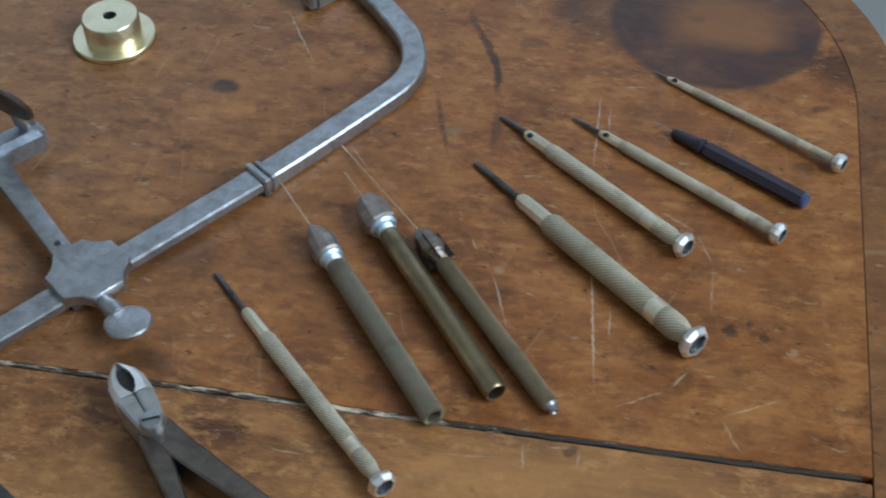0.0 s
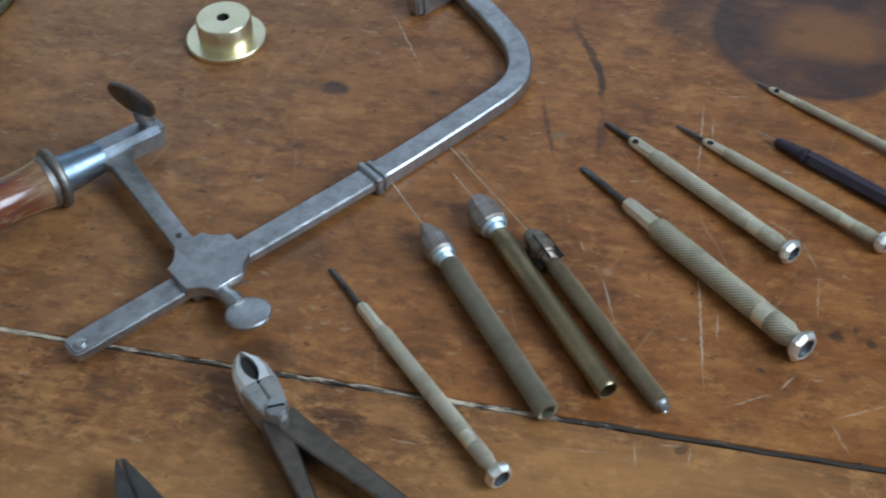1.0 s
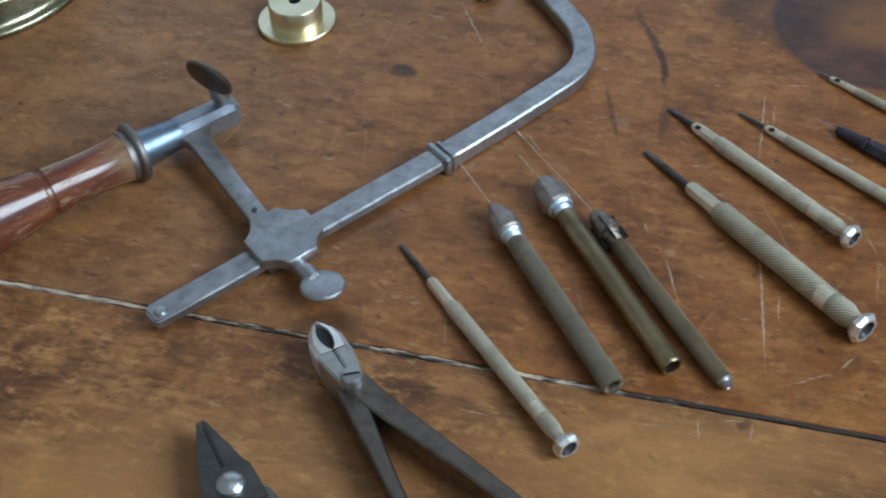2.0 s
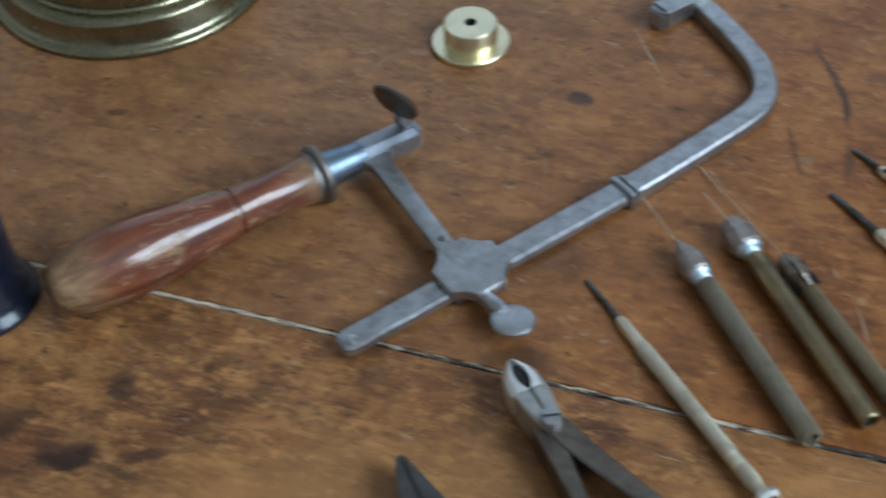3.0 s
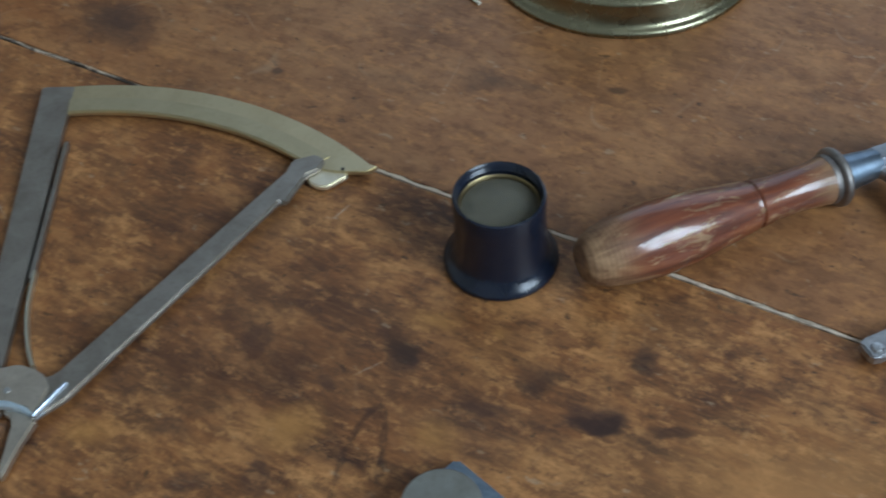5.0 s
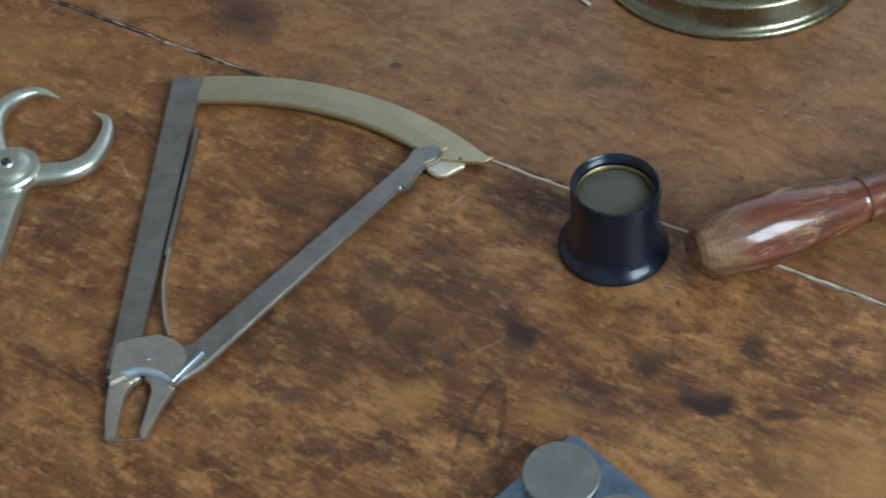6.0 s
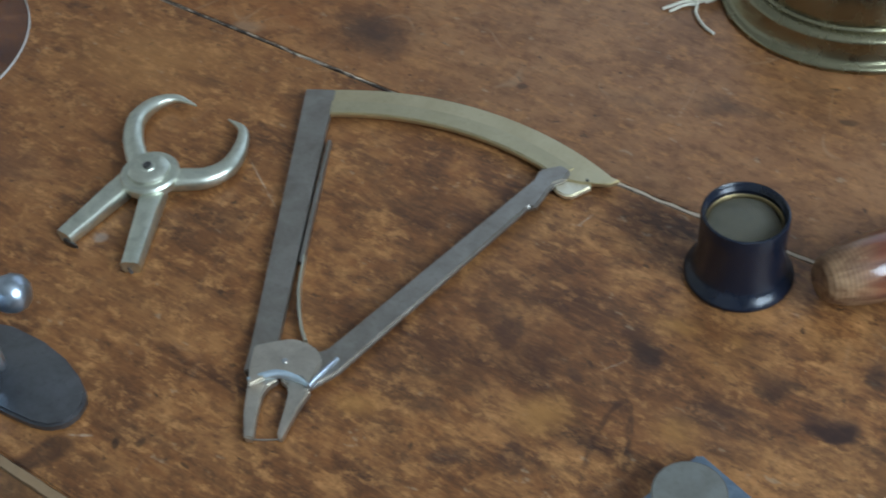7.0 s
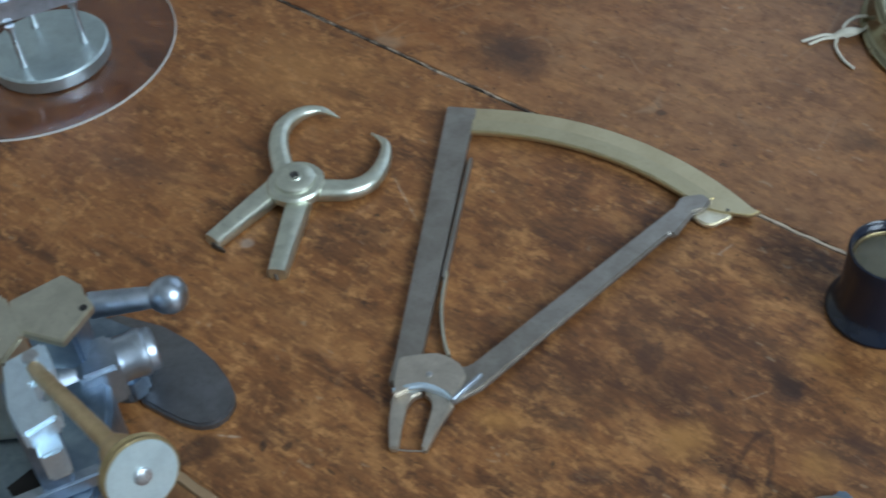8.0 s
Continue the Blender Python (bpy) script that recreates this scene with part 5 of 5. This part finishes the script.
part("foot", standing([(0.0, 0.0560), (0.0, 0.0572), (0.0008, 0.0578), (0.0020, 0.0577), (0.0028, 0.0571), (0.0032, 0.0560), (0.0036, 0.0551), (0.0050, 0.0544), (0.0080, 0.0535), (0.0108, 0.0530), (0.0122, 0.0530),
                       (0.0130, 0.0527), (0.0138, 0.0516), (0.0144, 0.0498), (0.0147, 0.0482), (0.0146, 0.0474), (0.0152, 0.0470), (0.0156, 0.0466), (0.0155, 0.0452)], 128), BRASS_BELL, bell, "ringed brass foot with a hollow cove", sharp=60)
part("dome", standing([(0.0152, 0.0458), (0.0220, 0.0452), (0.0300, 0.0438), (0.0400, 0.0405), (0.0500, 0.0350), (0.0580, 0.0270), (0.0630, 0.0165), (0.0650, 0.0070), (0.0700, 0.0050), (0.0760, 0.0060), (0.0800, 0.0040), (0.0810, 0)], 128), BRASS_BELL, bell, "polished brass dome")

string = thing("string", pose(0, 0, 0), "pale cotton string tied in a bow beside the brass stand", "string")
part("knot", swept([(-0.2925, 0.4655, 0.0012), (-0.2890, 0.4680, 0.0030), (-0.2860, 0.4700, 0.0032), (-0.2838, 0.4740, 0.0018)], [0.0012, 0.0022, 0.0022, 0.0012], [0.0011, 0.0018, 0.0018, 0.0011], 5, 10), STRING, string, "tight knot")
for pts in ([(-0.2915, 0.4660, 0.0012), (-0.2965, 0.4640, 0.0016), (-0.3020, 0.4580, 0.0010), (-0.3037, 0.4562, 0.0008)],
            [(-0.2912, 0.4652, 0.0010), (-0.2960, 0.4620, 0.0010), (-0.3002, 0.4555, 0.0008)],
            [(-0.2910, 0.4650, 0.0012), (-0.2890, 0.4585, 0.0012), (-0.2830, 0.4520, 0.0010), (-0.2770, 0.4487, 0.0008)],
            [(-0.2895, 0.4668, 0.0026), (-0.2905, 0.4720, 0.0040), (-0.2880, 0.4790, 0.0045), (-0.2830, 0.4830, 0.0040)],
            [(-0.2880, 0.4665, 0.0020), (-0.2840, 0.4700, 0.0030), (-0.2810, 0.4760, 0.0040), (-0.2790, 0.4820, 0.0055)]):
    part("strand", swept(pts, [0.0007] * len(pts), [0.0007] * len(pts), 6, 8), STRING, string)

# ---- steel stake block with two round posts ----
AP = Vector((-0.2012, 0.2417))
e1, e2 = Vector((-0.380, -0.925)), Vector((0.925, -0.380))
stake = thing("stake_block", pose(0, 0, 0), "dark blued steel block carrying round flat-topped posts", "stake block")
part("base", prism([tuple(AP), tuple(AP + e1 * 0.048), tuple(AP + e1 * 0.048 + e2 * 0.062), tuple(AP + e2 * 0.062)], 0.0, 0.0045, 0.0012), STEEL_BLUE, stake, "square blued steel base")
for s, w in ((0.0168, 0.0112), (0.0180, 0.0362)):
    c = AP + e1 * s + e2 * w
    part("post", standing([(0.0045, 0.0110), (0.0078, 0.0112), (0.0096, 0.0118), (0.0104, 0.0118), (0.0108, 0.0113), (0.0108, 0)], 40, (*c, 0)), worn_metal("dull_pewter", (0.34, 0.34, 0.31), (0.24, 0.23, 0.20), 0.5, 0.4, 60), stake, "flat-topped grey round post")

# ---- clear disc with a small metal stand on it ----
disc = thing("clear_disc", pose(-0.6161, 0.2881, 0), "thin clear round sheet lying on the table", "clear disc")
sheet = part("sheet", standing([(0.0004, 0.0), (0.0004, 0.0667), (0.0005, 0.0668), (0.0008, 0.0668), (0.0010, 0.0666), (0.0010, 0.0)], 96), CLEAR, disc, "clear sheet with a bright cut edge")
sheet.visible_shadow = False
# Separate opaque pale ring makes the clear sheet's edge brighter.
part("cut_edge", standing([(0.0002, 0.0666), (0.0002, 0.0671), (0.0011, 0.0671), (0.0011, 0.0666), (0.0002, 0.0666)], 120), plain("pale_cut_rim", (0.55, 0.52, 0.48), 0.4), disc, "pale ring along the cut edge")
standm = thing("metal_stand", pose(-0.6022, 0.2861, 0.0011), "round pale metal stand with legs and a small turned frame", "metal stand")
part("plate", standing([(0.0, 0.0), (0.0, 0.0270), (0.0008, 0.0278), (0.0066, 0.0278), (0.0074, 0.0270), (0.0074, 0.0)], 64), STEEL_PALE, standm, "round plate")
for a in (35, 155, 275):
    x, y = 0.017 * math.cos(radians(a)), 0.017 * math.sin(radians(a))
    part("leg", standing([(0.0074, 0.0020), (0.0100, 0.0014), (0.0260, 0.0013), (0.0280, 0.0022), (0.0300, 0.0022)], 14, (x, y, 0)), STEEL_BRIGHT, standm, "thin turned leg")
part("cross_block", block(-0.030, 0.030, -0.0085, 0.0085, 0.0296, 0.0420, 0.0012, pose(0, 0, 0, 0, 0, 58)), STEEL_SKY, standm, "bright oblong cross block")
part("bridge", merged(block(-0.014, 0.014, -0.005, 0.005, 0.0420, 0.0470, 0.0008, pose(0, 0, 0, 0, 0, 58)), standing([(0.0470, 0.0070), (0.0530, 0.0070), (0.0540, 0.0060), (0.0540, 0)], 28)), STEEL_BRIGHT, standm, "small bridge and wheel")

# ---- small bench lathe on an oval foot ----
lat = thing("bench_lathe", pose(0, 0, 0), "small steel bench lathe with pale-faced pulley and brass plate", "lathe")
foot_pts = [(-0.4400, 0.1500), (-0.4321, 0.1562), (-0.4250, 0.1530), (-0.4163, 0.1530), (-0.4080, 0.1532), (-0.4014, 0.1546), (-0.3966, 0.1585), (-0.3953, 0.1635), (-0.3962, 0.1690), (-0.3995, 0.1728), (-0.4060, 0.1768),
            (-0.4153, 0.1807), (-0.4280, 0.1835), (-0.4430, 0.1840), (-0.4620, 0.1800), (-0.4720, 0.1650), (-0.4650, 0.1480)]
part("foot", prism(foot_pts, 0.0, 0.0042, 0.0010), worn_metal("dull_slate_steel", (0.235, 0.235, 0.245), (0.13, 0.125, 0.125), 0.46, 0.45, 60), lat, "flat oval steel foot", sharp=50)
part("pedestal", prism([(-0.4620, 0.1700), (-0.4380, 0.1720), (-0.4250, 0.1580), (-0.4260, 0.1500), (-0.4400, 0.1440), (-0.4620, 0.1480)], 0.0042, 0.0160, 0.0015), STEEL_BLUE, lat, "steel pedestal on the foot")
part("bed", prism([(-0.4700, 0.1300), (-0.4480, 0.1480), (-0.4230, 0.1420), (-0.4140, 0.1340), (-0.3940, 0.1060), (-0.3960, 0.0850), (-0.4150, 0.0700), (-0.4600, 0.0700)], 0.0, 0.0300, 0.0020), STEEL_BLUE, lat, "heavy blued steel bed", sharp=30)
# Flat dark plate on the bed paints the shade of a slot.
part("bed_slot", prism([(-0.4215, 0.0930), (-0.4190, 0.1065), (-0.4110, 0.1055), (-0.4085, 0.0985), (-0.4115, 0.0900)], 0.0300, 0.0303, 0), HOLE_SHADE, lat, "dark slot in the bed")
part("bed_rail", block(0.0, 0.040, -0.0022, 0.0022, 0.030, 0.036, 0.0006, pose(-0.4180, 0.0780, 0, 0, 0, 58)), STEEL_SKY, lat, "bright guide rail")
b0, b1 = Vector((-0.4440, 0.1290, 0.0260)), Vector((-0.4225, 0.1640, 0.0250))
part("barrel", turned([(0, 0.0070), (0.0010, 0.0078), (0.0180, 0.0078), (0.0184, 0.0072), (0.0198, 0.0072), (0.0202, 0.0082), (0.0330, 0.0082), (0.0345, 0.0087), (0.0368, 0.0087), (0.0375, 0.0080), (0.0400, 0.0078), (0.0410, 0.0066), (0.0410, 0)], 36, along(b0, b1)), STEEL_SKY, lat, "round steel barrel with a ringed end")
part("clamp", block(-0.0070, 0.0070, -0.0085, 0.0085, 0.016, 0.0350, 0.0015, pose(-0.4310, 0.1450, 0, 0, 0, 58)), STEEL_SKY, lat, "steel clamp round the barrel")
k0, k1 = Vector((-0.4520, 0.1640, 0.0300)), Vector((-0.4290, 0.1820, 0.0310))
part("lever", turned([(0, 0.0050), (0.0100, 0.0046), (0.0190, 0.0042), (0.0215, 0.0040), (0.0228, 0.0052), (0.0255, 0.0066), (0.0290, 0.0070), (0.0322, 0.0060), (0.0342, 0.0032), (0.0348, 0)], 28, along(k0, k1)), STEEL_SKY, lat, "steel lever with a rounded knob")
part("column", block(-0.0080, 0.0080, -0.0080, 0.0080, 0.026, 0.0545, 0.0012, pose(-0.4420, 0.1430, 0, 0, 0, 35)), STEEL_BLUE, lat, "square steel column")
bp = part("brass_plate", prism([(-0.4540, 0.1370), (-0.4467, 0.1549), (-0.4375, 0.1545), (-0.4350, 0.1525), (-0.4276, 0.1498), (-0.4255, 0.1331), (-0.4420, 0.1290)], 0.0545, 0.0580, 0.0005), BRASS_WORN, lat, "worn flat brass plate with one hole")
# Dark disc on the plate paints the depth of the hole.
part("plate_hole", standing([(0.0580, 0.0014), (0.0582, 0.0014), (0.0582, 0)], 16, (-0.4297, 0.1472, 0)), HOLE_SHADE, bp, "dark drilled hole")
part("brass_head", prism([(-0.4720, 0.1250), (-0.4474, 0.1330), (-0.4288, 0.1237), (-0.4267, 0.1120), (-0.4500, 0.0950), (-0.4700, 0.1000)], 0.0300, 0.0690, 0.0012), BRASS_WORN, lat, "pale brass headstock block")
part("bracket", prism([(-0.4220, 0.1100), (-0.4173, 0.1227), (-0.4060, 0.1160), (-0.4075, 0.1085), (-0.4010, 0.1050), (-0.3985, 0.1088), (-0.3921, 0.1042), (-0.3957, 0.0930), (-0.4080, 0.0985)], 0.0670, 0.0750, 0.0012), SATIN, lat, "bright steel forked bracket", sharp=30)
part("bracket_post", block(-0.0110, 0.0110, -0.0050, 0.0050, 0.0300, 0.0672, 0.0010, pose(-0.4120, 0.1060, 0, 0, 0, -32)), STEEL_BLUE, lat, "dark post under the bracket")
part("bracket_stub", block(-0.0040, 0.0040, -0.0036, 0.0036, 0.0560, 0.0690, 0.0010, pose(-0.3925, 0.0975, 0, 0, 0, -30)), SATIN, lat, "bright steel stub")
part("bracket_screw", standing([(0.0750, 0.0026), (0.0762, 0.0024), (0.0766, 0)], 18, (-0.4150, 0.1155, 0)), STEEL_BRIGHT, lat, "bright screw head")
q0, q1 = Vector((-0.4140, 0.1142, 0.0730)), Vector((-0.3435, 0.0928, 0.0950))
ql = (q1 - q0).length
part("arbor", turned([(0, 0.0016), (0.002, 0.0024), (ql - 0.018, 0.0028), (ql - 0.017, 0.0045), (ql - 0.012, 0.0062), (ql - 0.004, 0.0060), (ql - 0.003, 0.0040), (ql, 0.0040)], 28, along(q0, q1)), worn_metal("warm_brass", (0.66, 0.50, 0.29), (0.40, 0.29, 0.16), 0.42, 0.4, 110), lat, "brass arbor with a thick collar")
pul = part("pulley", turned([(ql - 0.0045, 0.0030), (ql - 0.0042, 0.0102), (ql - 0.0034, 0.0106), (ql - 0.0024, 0.0098), (ql - 0.0014, 0.0106), (ql - 0.0004, 0.0108), (ql, 0.0104), (ql, 0.0)], 56, along(q0, q1)), BRASS_AGED, lat, "grooved brass pulley")
# Face disc in a bluish colour that paints the sky's reflection on the brass.
part("pulley_face", turned([(ql, 0.0), (ql, 0.0101), (ql + 0.0003, 0.0099), (ql + 0.0004, 0.0)], 48, along(q0, q1)), STEEL_PALE, pul, "pale face coloured with reflected sky")
part("pulley_screw", turned([(ql + 0.0003, 0.0026), (ql + 0.0010, 0.0024), (ql + 0.0014, 0.0012), (ql + 0.0014, 0)], 20, along(q0, q1)), STEEL_BRIGHT, pul, "bright centre screw")
